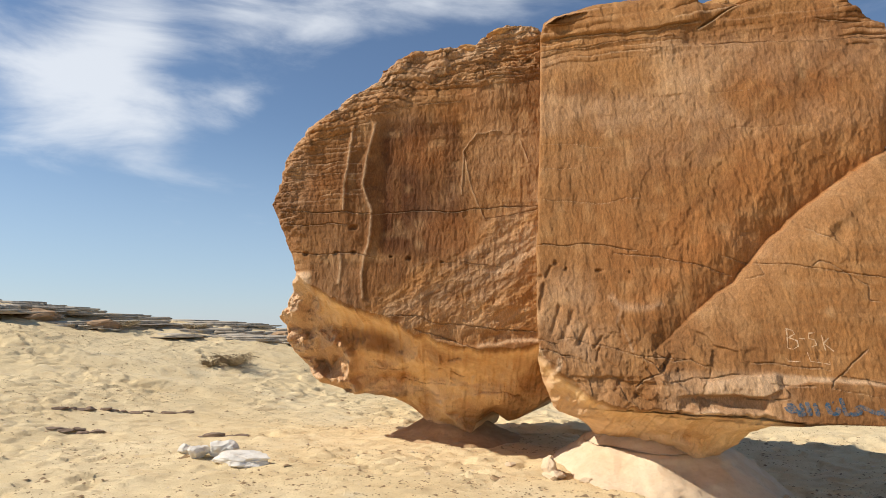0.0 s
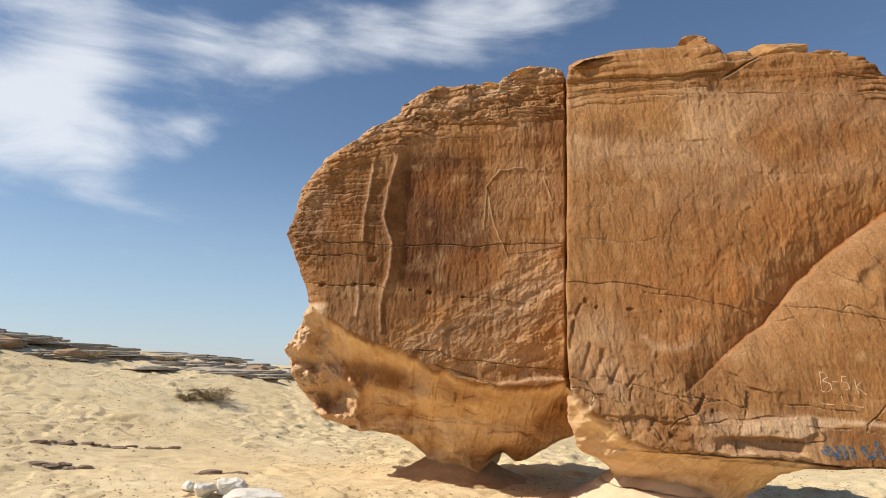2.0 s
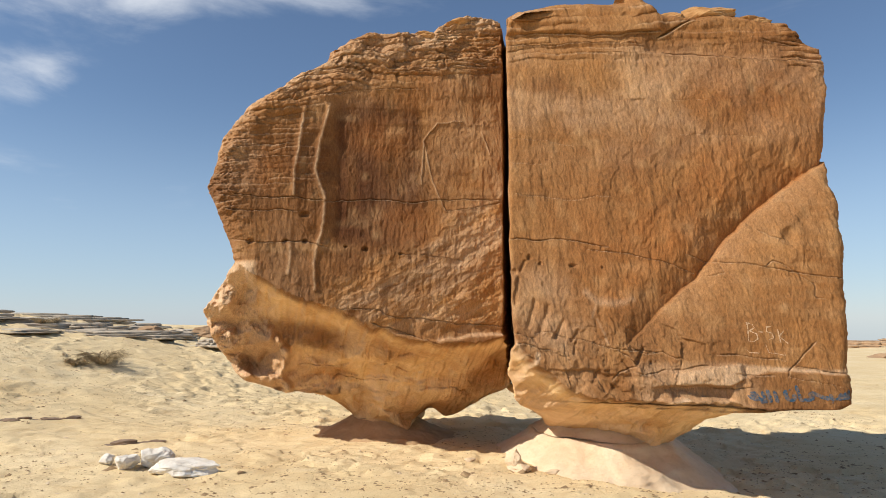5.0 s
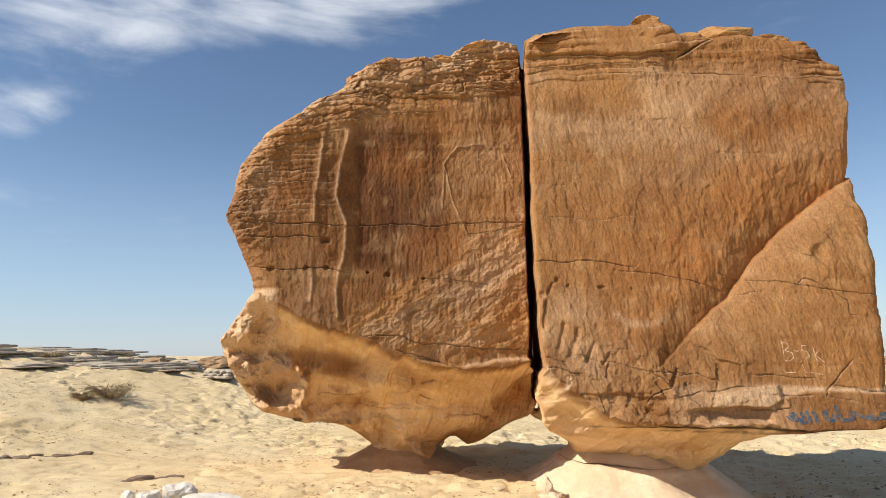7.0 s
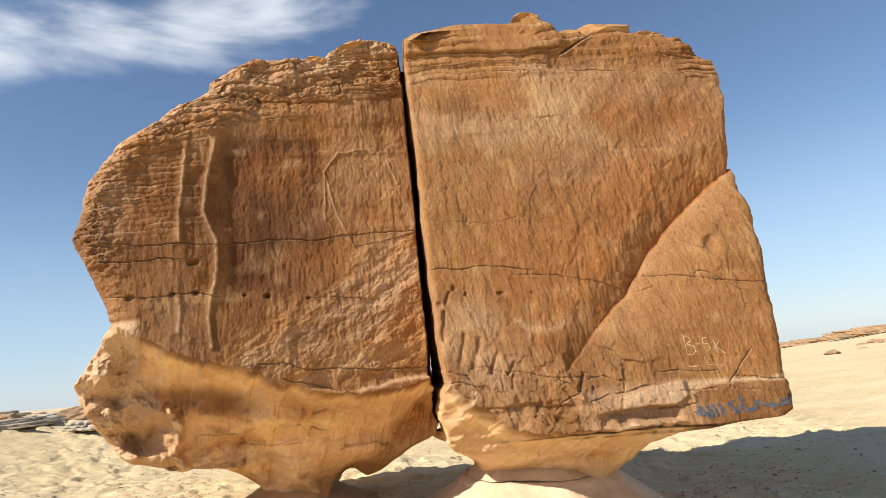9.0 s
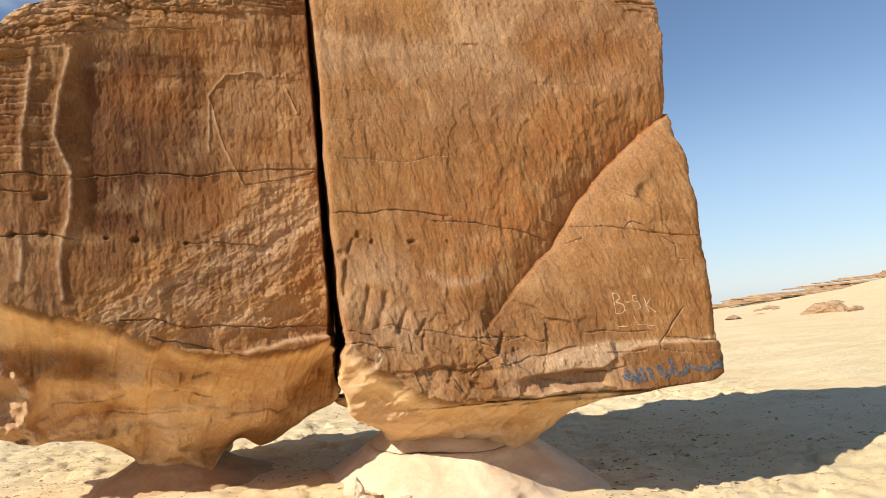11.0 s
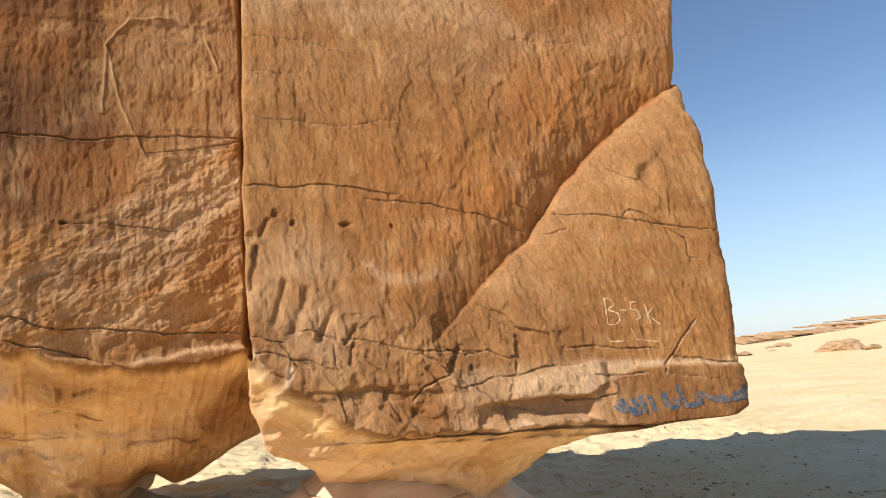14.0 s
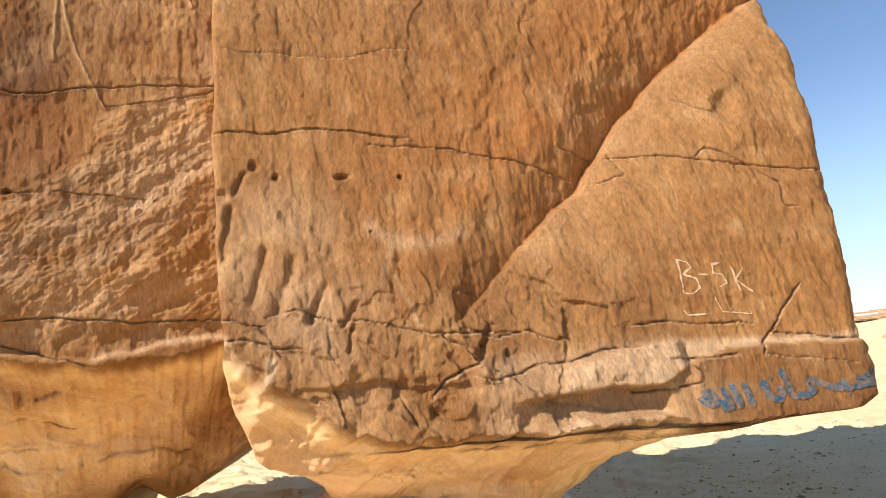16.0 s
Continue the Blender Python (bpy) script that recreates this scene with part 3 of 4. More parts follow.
def dress_right(f):
    x, z = f.wx, f.wz
    weather(f, 0.8)
    # the long slanting scoop above the spur
    k = np.array([(2.0, 1.12), (2.33, 1.34), (2.52, 1.455), (2.70, 1.62), (2.90, 1.805), (3.16, 2.02), (3.38, 2.16), (3.54, 2.38), (3.70, 2.55), (4.10, 2.95), (4.48, 3.24), (5.0, 3.60), (5.4, 3.86)])
    line = np.interp(x, k[:, 0], k[:, 1]) + 0.015 * fbm(x * 3, z * 3, 21, 3)
    up = (z - line) * 0.74
    strength = smooth(2.0, 3.6, x)
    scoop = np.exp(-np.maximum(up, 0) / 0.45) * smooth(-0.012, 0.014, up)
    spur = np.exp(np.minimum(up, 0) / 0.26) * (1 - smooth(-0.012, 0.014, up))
    f.depth += (0.24 * scoop + 0.17 * spur - 0.02) * strength
    # shade added to the scoop's rust tone, sunlight to the spur, as colour
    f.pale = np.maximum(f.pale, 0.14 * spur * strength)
    f.patina_shade = np.maximum(f.patina_shade, 0.28 * scoop * strength)
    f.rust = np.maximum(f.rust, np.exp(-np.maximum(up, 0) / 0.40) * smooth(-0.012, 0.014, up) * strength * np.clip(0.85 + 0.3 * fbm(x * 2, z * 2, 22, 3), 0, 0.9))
    hatch = (z - 0.9 * x) * 0.74
    f.depth += 0.012 * fbm((x + 0.9 * z) * 0.8, hatch * 3.2, 58, 4, 0.6) * smooth(2.0, 2.8, x) * smooth(0.02, 0.3, up) + 0.004 * fbm(x * 11, hatch * 3.0, 59, 4, 0.65) * smooth(0.0, 0.3, up) * smooth(1.8, 0.9, up)
    # rust over the middle of the fan, dusty tan above it and low down by the split
    fan = smooth(0.1, 0.5, up) * smooth(2.2, 0.7, up) * smooth(1.4, 2.2, x)
    f.rust = np.maximum(f.rust, fan * np.clip(0.46 + 0.35 * fbm(x * 1.6, z * 1.2, 24, 4), 0, 0.8))
    f.pale = np.maximum(f.pale, smooth(3.4, 4.3, z + 0.2 * fbm(x * 1.2, z, 25, 3)) * (1 - smooth(5.2, 5.5, z)) * np.clip(0.10 + 0.22 * fbm(x * 1.3, z * 2.0, 26, 4), 0, 0.4))
    f.pale = np.maximum(f.pale, smooth(2.5, 2.1, z) * smooth(2.6, 1.9, x) * np.clip(0.05 + 0.22 * fbm(x * 2.0, z * 2.0, 27, 4), 0, 0.3))
    # facets of the spur's head
    f.step([(4.30, 2.66), (4.42, 2.74), (4.57, 2.92), (4.87, 3.26)], -0.025, 0.09)
    f.crack([(4.12, 2.79), (4.22, 2.70), (4.34, 2.63)], 0.02, 0.05)
    f.pit(4.42, 2.68, 0.08, 0.12, 0.05)
    # open bedding cracks
    f.crack([(1.16, 2.69), (1.36, 2.71), (1.53, 2.68), (1.78, 2.69), (2.08, 2.65), (2.35, 2.59)], 0.013, 0.07)
    f.crack([(2.09, 2.57), (2.31, 2.53), (2.54, 2.49), (2.77, 2.45), (3.10, 2.36), (3.38, 2.26)], 0.009, 0.05)
    f.crack([(3.25, 2.49), (3.57, 2.40), (3.85, 2.37), (4.18, 2.30), (4.42, 2.25), (4.66, 2.21), (5.0, 2.16)], 0.011, 0.06)
    f.crack([(4.10, 2.33), (4.18, 2.40), (4.28, 2.36), (4.42, 2.25), (4.57, 2.11), (4.55, 1.96), (4.65, 1.92)], 0.013, 0.06)
    f.crack([(1.30, 3.30), (1.55, 3.27), (1.79, 3.21), (2.05, 3.20), (2.29, 3.26), (2.46, 3.25)], 0.008, 0.03)
    f.crack([(1.12, 1.53), (1.39, 1.47)], 0.01, 0.05)
    f.crack([(1.38, 1.52), (1.55, 1.54), (1.73, 1.47), (1.91, 1.45), (2.18, 1.37), (2.33, 1.34), (2.56, 1.32), (2.74, 1.29)], 0.010, 0.05)
    f.crack([(1.14, 1.41), (1.28, 1.40), (1.43, 1.33), (1.59, 1.32)], 0.012, 0.05)
    f.crack([(2.43, 1.09), (2.54, 1.05), (2.69, 1.06), (2.81, 1.11), (2.98, 1.11), (3.14, 1.15), (3.29, 1.14), (3.53, 1.13)], 0.012, 0.06)
    f.crack([(4.46, 1.43), (4.31, 1.31), (4.15, 1.14), (4.08, 1.08), (4.05, 1.02)], 0.011, 0.07)
    f.crack([(3.37, 1.27), (3.62, 1.27), (3.84, 1.23), (4.07, 1.22)], 0.011, 0.05)
    f.crack([(4.16, 1.15), (4.38, 1.12), (4.75, 1.06)], 0.012, 0.06)
    f.crack([(3.52, 1.07), (3.64, 1.05), (3.78, 1.05), (3.91, 1.05)], 0.012, 0.06)
    f.crack([(3.64, 1.12), (3.65, 1.00), (3.70, 0.95)], 0.014, 0.07)
    f.crack([(3.30, 0.89), (3.48, 0.89), (3.66, 0.91)], 0.014, 0.08)
    f.crack([(4.06, 1.02), (4.22, 0.99), (4.6, 0.93)], 0.008, 0.03)
    # the broken top beds
    f.crack([(1.52, 5.62), (1.78, 5.64), (2.35, 5.59), (2.86, 5.58), (3.35, 5.60)], 0.022, 0.12, 0.03)
    f.crack([(3.33, 5.52), (3.55, 5.64), (3.80, 5.76)], 0.035, 0.18, 0.03)
    f.crack([(3.23, 5.28), (3.81, 5.23), (4.31, 5.15), (4.86, 5.10), (5.2, 5.08)], 0.016, 0.10, 0.02)
    f.crack([(1.47, 5.46), (1.96, 5.44), (2.40, 5.48), (3.11, 5.40)], 0.016, 0.06, 0.02)
    f.crack([(2.22, 5.29), (2.87, 5.29)], 0.012, 0.04)
    f.crack([(4.6, 5.45), (4.95, 5.33), (5.15, 5.28)], 0.02, 0.12)
    f.step([(1.2, 5.62), (2.0, 5.63), (2.9, 5.58), (3.4, 5.60)], -0.06, 0.03)
    f.step([(3.2, 5.27), (4.2, 5.17), (5.2, 5.08)], 0.05, 0.03)
    upper = smooth(5.0, 5.35, z)
    f.depth += upper * 0.015 * vnoise(x * 1.3, z * 15, 31)
    terraces(f, smooth(5.12, 5.3, z) * (1 - smooth(5.55, 5.62, z)) * (0.4 + 0.6 * smooth(3.6, 3.0, x)), 11, 0.016, 4)
    terraces(f, smooth(5.62, 5.75, z) * smooth(0.0, 0.4, fbm(x * 1.2, z * 1.2, 33, 3)), 7, 0.025, 5)
    terraces(f, smooth(4.75, 5.05, x) * smooth(4.9, 5.05, z), 13, 0.06, 6)
    f.crack([(1.30, 4.08), (1.69, 4.03), (2.08, 3.95)], 0.007, 0.025)
    f.crack([(2.29, 4.60), (3.20, 4.56), (3.84, 4.55)], 0.006, 0.018)
    f.crack([(3.35, 4.07), (4.33, 4.03)], 0.006, 0.018)
    f.crack([(1.29, 3.72), (1.5, 3.70), (1.7, 3.71)], 0.007, 0.02)
    # holes
    for px, pz, rx, rz in ((1.91, 2.36, 0.06, 0.025), (1.41, 2.46, 0.035, 0.05), (1.52, 2.38, 0.03, 0.04), (1.22, 2.27, 0.05, 0.06), (2.24, 2.33, 0.012, 0.02),
                           (2.03, 1.98, 0.012, 0.012), (2.66, 1.18, 0.02, 0.03), (2.53, 1.24, 0.014, 0.014), (2.95, 1.24, 0.012, 0.012)):
        f.pit(px, pz, rx * 0.75, rz * 0.75, 0.04)
    # flaked gouges low on the left of this face
    for ax, az, bx, bz, w in ((1.42, 1.92, 1.33, 1.62, 0.07), (1.57, 1.85, 1.45, 1.54, 0.075), (1.25, 2.18, 1.19, 1.88, 0.05), (1.73, 1.66, 1.60, 1.47, 0.06), (1.36, 2.42, 1.30, 2.28, 0.04), (1.88, 1.55, 1.80, 1.44, 0.04), (2.05, 1.1, 1.98, 0.95, 0.06),
                              (2.35, 1.2, 2.45, 1.02, 0.05), (2.62, 1.35, 2.48, 1.16, 0.04), (1.85, 1.42, 1.80, 1.28, 0.03), (2.2, 0.92, 2.35, 0.84, 0.05)):
        f.groove([(ax, az), (bx, bz)], w * 0.42, 0.030)
    lowleft = (1 - smooth(1.3, 2.0, z)) * (1 - smooth(3.0, 3.6, x))
    f.depth += lowleft * (0.012 * fbm(x * 5, z * 5, 41, 5, 0.65) + 0.05 * scallops(x * 1.4 + 0.3 * z, z, 2.9, 42) + 0.022 * facets(x * 1.2 + 0.3 * z, z, 3.4, 46, 1.6) + 0.010 * facets(x * 1.3, z, 7.0, 43, 1.6))
    f.depth += 0.022 * scallops(x * 1.8 + 0.5 * z, z * 0.8, 4.0, 44) * smooth(2.6, 2.1, z) * (1 - smooth(2.0, 2.8, x))
    f.step([(1.54, 1.11), (1.73, 1.10), (1.95, 1.12), (2.10, 1.05), (2.45, 1.05)], -0.03, 0.014)
    notch = smooth(1.52, 1.56, x) * (1 - smooth(2.30, 2.36, x)) * smooth(0.98, 1.0, z) * smooth(1.11, 1.09, z)
    f.depth += 0.02 * notch * (0.6 + 0.8 * facets(x, z, 5.0, 45, 1.0))
    f.crack([(2.30, 1.34), (2.42, 1.26), (2.47, 1.15), (2.29, 1.07), (2.20, 0.98)], 0.014, 0.08)
    f.crack([(2.47, 1.36), (2.62, 1.27), (2.80, 1.30), (2.95, 1.22)], 0.012, 0.06)
    f.crack([(3.62, 2.44), (3.67, 2.26), (3.49, 2.21)], 0.010, 0.05)
    f.crack([(2.02, 1.09), (2.04, 0.95), (2.10, 0.84)], 0.014, 0.06)
    f.crack([(1.72, 1.42), (1.70, 1.28), (1.76, 1.14)], 0.010, 0.04)
    # fresh, paler band along the foot of the face
    band = np.interp(x, [2.2, 2.5, 2.9, 3.3, 3.6, 4.05, 4.8], [0.95, 0.97, 1.09, 1.14, 1.17, 1.13, 1.11])
    low = np.interp(x, [2.2, 2.8, 3.3, 3.45, 3.58, 3.66, 3.86, 4.66, 4.8], [0.88, 0.93, 0.92, 0.93, 1.00, 1.04, 1.09, 1.07, 1.05])
    inside = smooth(2.78, 2.95, x) * smooth(-0.02, 0.03, band - z) * smooth(-0.02, 0.02, z - low)
    f.pale = np.maximum(f.pale, 0.75 * inside)
    f.depth -= 0.035 * inside * (1 - smooth(3.55, 3.66, x))
    f.pale = np.maximum(f.pale, 0.35 * smooth(2.3, 2.6, x) * smooth(1.25, 1.1, z) * (1 - smooth(3.4, 3.9, x)))
    f.depth += 0.08 * smooth(2.58, 2.75, x) * (1 - smooth(3.44, 3.50, x)) * smooth(0.01, -0.03, z - low) * smooth(0.74, 0.78, z)
    f.depth -= 0.03 * smooth(3.60, 3.66, x) * smooth(0.01, -0.02, z - low)
    # painted stone: browner
    f.patina_shade = np.maximum(f.patina_shade, 0.32 * smooth(3.60, 3.68, x) * smooth(0.02, -0.02, z - low))
    run, across = x + z * 0.9, z - 0.9 * x
    veil = smooth(0.0, 0.5, up) * smooth(2.4, 1.2, up) * smooth(2.2, 3.2, x)
    f.patina_shade = np.maximum(f.patina_shade, veil * np.clip(0.12 + 0.42 * fbm(across * 3.2, run * 0.45, 57, 5, 0.6), 0, 0.55))
    f.stain(1.85, 4.82, 0.22, 0.2, 0.35)
    f.stain(2.3, 5.35, 0.9, 0.16, 0.12)
    f.patina_shade += np.clip(0.24 * fbm(x * 0.9, z * 0.7, 51, 4) + 0.10, 0, 0.5)
    f.pale += np.clip(0.2 * fbm(x * 1.1, z * 1.1, 61, 4) - 0.06, 0, 0.22)
    # white crust on the torn lower corner
    f.pale_line([(1.16, 1.40), (1.21, 1.27), (1.26, 1.23)], 0.035, 0.95)
    f.pale_line([(1.40, 1.27), (1.37, 1.12), (1.33, 1.06)], 0.03, 0.95)
    f.pale_line([(1.33, 1.08), (1.48, 1.05), (1.58, 1.02)], 0.025, 0.7)
    # an old animal carving worn paler than the face
    f.pale_line([(2.02, 2.02), (2.12, 1.90), (2.42, 1.90), (2.55, 1.94)], 0.045, 0.35)
    f.pale_line([(2.12, 1.90), (2.05, 1.72)], 0.02, 0.3)
    f.pale_line([(2.11, 1.70), (2.19, 1.40)], 0.012, 0.4)


def dress_left(f):
    x, z = f.wx, f.wz
    weather(f, 1.3, 0.02)
    # layered ledges along the broken shoulder
    shoulder = np.interp(x, [-2.6, -2.2, -1.8, -1.2, -0.7, 0.4, 1.4], [3.5, 4.15, 4.55, 4.75, 5.0, 5.2, 5.3])
    k = smooth(-0.25, 0.25, z - shoulder)
    terraces(f, k, 9, 0.065, 7)
    terraces(f, k * smooth(-0.1, 0.4, fbm(x * 1.3, z * 1.3, 74, 3)), 23, 0.020, 8)
    terraces(f, smooth(0.3, 0.7, x) * smooth(5.15, 5.3, z), 8, 0.035, 9)
    f.depth += k * (0.06 * fbm(x * 3, z * 5, 73, 5, 0.65) + 0.05 * facets(x + 0.05 * vnoise(x * 5, z * 5, 2), z * 1.6, 3.0, 76, 1.3)) + 0.16 * k * k * smooth(-0.2, 0.6, z - shoulder)
    nose = smooth(-1.9, -2.5, x)
    f.depth += nose * 0.06 * fbm(x * 6, z * 9, 75, 4, 0.65)
    terraces(f, nose * smooth(2.9, 3.3, z), 13, 0.03, 10)
    terraces(f, (1 - nose) * (1 - k) * smooth(-0.9, -1.5, x) * smooth(3.3, 3.7, z), 14, 0.012, 11)
    for pts in ([(-2.29, 3.43), (-1.96, 3.36), (-1.47, 3.35), (-1.03, 3.32)], [(-1.00, 3.30), (-0.45, 3.33), (0.16, 3.31), (0.79, 3.35), (1.45, 3.33)],
                [(-2.38, 3.22), (-2.03, 3.16), (-1.66, 3.20), (-1.39, 3.15)], [(-2.24, 2.79), (-1.80, 2.73), (-1.55, 2.76), (-1.25, 2.75), (-1.00, 2.67)],
                [(-0.92, 1.84), (-0.36, 1.83), (-0.17, 1.74), (0.29, 1.69), (0.89, 1.63), (1.40, 1.60)], [(-0.40, 1.64), (0.01, 1.52), (0.52, 1.35)]):
        f.crack(pts, 0.014, 0.08, 0.015)
    for pts in ([(-0.74, 5.16), (-0.12, 5.19), (0.38, 5.20), (0.91, 5.30), (1.40, 5.42)], [(-1.16, 4.82), (-0.48, 4.92), (0.29, 4.93)], [(-2.12, 4.40), (-1.62, 4.49), (-1.23, 4.58)],
                [(0.95, 5.72), (1.40, 5.69)], [(0.6, 3.18), (0.95, 3.22), (1.38, 3.31)], [(0.0, 2.58), (0.4, 2.56), (0.9, 2.5)], [(-2.1, 3.9), (-1.7, 3.95), (-1.5, 3.92)],
                [(-2.3, 4.05), (-1.9, 4.1), (-1.5, 4.12)]):
        f.crack(pts, 0.012, 0.05, 0.02)
    # upright ribs, and the hollow between them
    for pts, w, d in (([(-1.33, 4.60), (-1.39, 4.08), (-1.46, 3.73), (-1.46, 3.38)], 0.032, -0.035), ([(-1.00, 4.65), (-1.12, 4.07), (-1.17, 3.75), (-1.12, 3.57), (-1.03, 3.34)], 0.034, -0.030),
                      ([(-1.03, 3.28), (-1.08, 2.87), (-1.17, 2.47), (-1.15, 2.1)], 0.034, -0.030), ([(-1.48, 2.7), (-1.52, 2.3)], 0.04, -0.02), ([(0.28, 3.56), (0.30, 4.17), (0.50, 4.44), (0.83, 4.46)], 0.012, -0.012),
                      ([(0.30, 4.17), (0.40, 3.71), (0.59, 3.18)], 0.012, -0.012), ([(1.10, 4.29), (1.21, 3.97)], 0.012, -0.012)):
        f.groove(pts, w, d)
        # the sunlit edge of each rib, drawn as a pale line
        f.pale_line(pts, w * 0.5, 0.6)
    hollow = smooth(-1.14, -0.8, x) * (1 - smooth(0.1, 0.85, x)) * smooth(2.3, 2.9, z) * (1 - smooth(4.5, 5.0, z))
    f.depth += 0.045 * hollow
    f.patina_shade = np.maximum(f.patina_shade, 0.95 * hollow * np.clip(0.95 - 0.30 * smooth(-0.4, 0.5, x) + 0.22 * fbm(x * 1.1, z * 0.9, 81, 4) + 0.22 * fbm(x * 6, z * 0.8, 89, 4), 0, 1))
    for px, pz, rx, rz, amount in ((-0.30, 4.22, 0.38, 0.30, 0.40), (0.35, 4.85, 0.42, 0.30, 0.5), (-1.75, 3.75, 0.35, 0.35, 0.35), (0.1, 3.0, 0.5, 0.3, 0.35)):
        q = ((x - px) / rx) ** 2 + ((z - pz) / rz) ** 2
        f.rust = np.maximum(f.rust, amount * np.exp(-q * q) * np.clip(0.9 + 0.4 * fbm(x * 2, z * 2, 79, 3), 0, 1.1))
    # slanting flutes on the lower right of this face
    diag = z - 0.62 * x
    lower = smooth(2.80, 2.52, diag + 0.10 * fbm(x * 3, z * 3, 80, 4)) * smooth(1.4, 1.7, z)
    f.depth += lower * (0.013 * fbm(diag * 7, (x + z) * 2.2, 82, 5, 0.7) + 0.05 * scallops(diag + 0.1 * vnoise(x * 4, z * 4, 5), (x + z) * 0.6, 3.0, 86) * smooth(-0.3, 0.4, fbm(x * 1.5, z * 1.5, 88, 3)))
    f.patina_shade = np.maximum(f.patina_shade, (1 - lower) * (1 - 0.8 * smooth(-0.1, 0.4, z - shoulder)) * np.clip(0.36 + 0.30 * fbm(x * 0.9, z * 0.8, 83, 4), 0, 0.75))
    f.pale = np.maximum(f.pale, lower * np.clip(0.17 + 0.42 * fbm((x + z) * 0.9, diag * 5, 84, 5, 0.6), 0, 0.6))
    f.patina_shade = np.maximum(f.patina_shade, lower * np.clip(0.10 + 0.55 * fbm(diag * 5, (x + z) * 0.7, 90, 5, 0.6), 0, 0.55))
    for px, pz, r in ((-1.55, 2.76, 0.04), (-1.27, 2.75, 0.045), (-0.49, 2.65, 0.045), (-1.29, 3.11, 0.06), (-0.01, 2.58, 0.03), (-2.0, 2.76, 0.05), (-0.75, 2.68, 0.025)):
        f.pit(px, pz, r * 0.9, r * 0.6, 0.055)
    f.step([(-0.1, 1.50), (0.5, 1.40), (0.86, 1.46), (1.45, 1.50)], 0.07, 0.02)
    f.pale_line([(0.5, 1.42), (0.86, 1.47), (1.4, 1.50)], 0.03, 0.5)
    f.pale = np.maximum(f.pale, 0.8 * smooth(-1.95, -2.2, x) * (1 - smooth(2.3, 2.5, z)))
    f.pale = np.maximum(f.pale, smooth(0.1, 0.5, z - shoulder) * np.clip(0.34 + 0.35 * fbm(x * 2.0, z * 4.0, 87, 4, 0.6), 0, 0.7))
    f.pale += np.clip(0.15 * fbm(x * 1.4, z * 1.4, 85, 4), 0, 0.3)


RIGHT_PLANE, LEFT_PLANE = (8.42, -0.33, 0.22), (9.54, -0.18, 0.04)
RIGHT_TOP = table([(1.2, 5.88), (1.42, 5.94), (1.60, 6.06), (2.09, 6.14), (2.98, 6.12), (3.18, 6.20), (3.30, 6.10), (3.4, 5.94), (3.86, 5.82), (4.1, 5.89), (4.45, 5.82), (4.94, 5.68), (5.15, 5.43)])
RIGHT_EDGE = table([(1.0, 1.42), (1.18, 1.40), (1.37, 1.15), (1.59, 1.02), (1.77, 0.84), (2.22, 0.77), (2.7, 0.75), (3.4, 0.75), (3.7, 0.71), (3.95, 0.66), (4.05, 0.5), (5.2, 0.3)])
rock_right = loft("right", table([(0.05, 2.15), (0.2, 2.08), (0.32, 1.98), (0.42, 1.84), (0.49, 1.68), (0.55, 1.54), (0.62, 1.46), (0.8, 1.38), (1.1, 1.25), (1.34, 1.17), (1.53, 1.16), (2.6, 1.2), (4.15, 1.3), (5.67, 1.38), (5.9, 1.45)]),
                  table([(0.05, 3.52), (0.25, 3.60), (0.40, 3.60), (0.50, 3.56), (0.555, 3.60), (0.585, 3.85), (0.62, 4.0), (0.635, 4.60), (0.70, 4.73), (1.15, 4.80), (1.5, 4.87), (1.8, 4.93), (2.2, 4.99), (2.75, 5.07), (3.1, 5.13), (3.3, 5.10), (3.6, 5.17), (4.2, 5.23), (4.75, 5.34), (5.05, 5.34), (5.35, 5.24)]),
                  RIGHT_TOP, RIGHT_EDGE, RIGHT_PLANE, table([(1.1, 3.0), (1.5, 3.6), (1.8, 5.0), (2.4, 4.0), (3.0, 2.8)]), table([(1, 2.2), (5, 2.2)]), table([(0.1, 10.0), (0.5, 10.3), (1.0, 10.9), (3.0, 11.4), (5.0, 11.3), (6.2, 10.9)]),
                  (0.345, 0.03), (-0.60, 0.16), 0.04, (1.25, 5.22), dress_right, ROCK, "a")
LEFT_TOP = table([(-0.75, 5.75), (-0.68, 5.81), (-0.26, 5.87), (0.48, 5.89), (0.64, 6.01), (0.97, 6.11), (1.43, 6.07)])
LEFT_EDGE = table([(-2.7, 2.62), (-2.25, 2.5), (-1.9, 2.28), (-1.6, 2.08), (-1.0, 1.87), (-0.4, 1.60), (0.2, 1.40), (0.5, 1.34), (0.8, 1.40), (1.4, 1.46), (2.2, 1.5)])


def lobes(x, y, z):
    """Under the rounded rock: a small arch beside the neck and a hanging lobe."""
    low = 1 - smooth(0.12, 0.5, z)
    return low * (0.17 * np.exp(-((x - 0.80) / 0.16) ** 2) - 0.07 * np.exp(-((x - 1.2) / 0.16) ** 2))


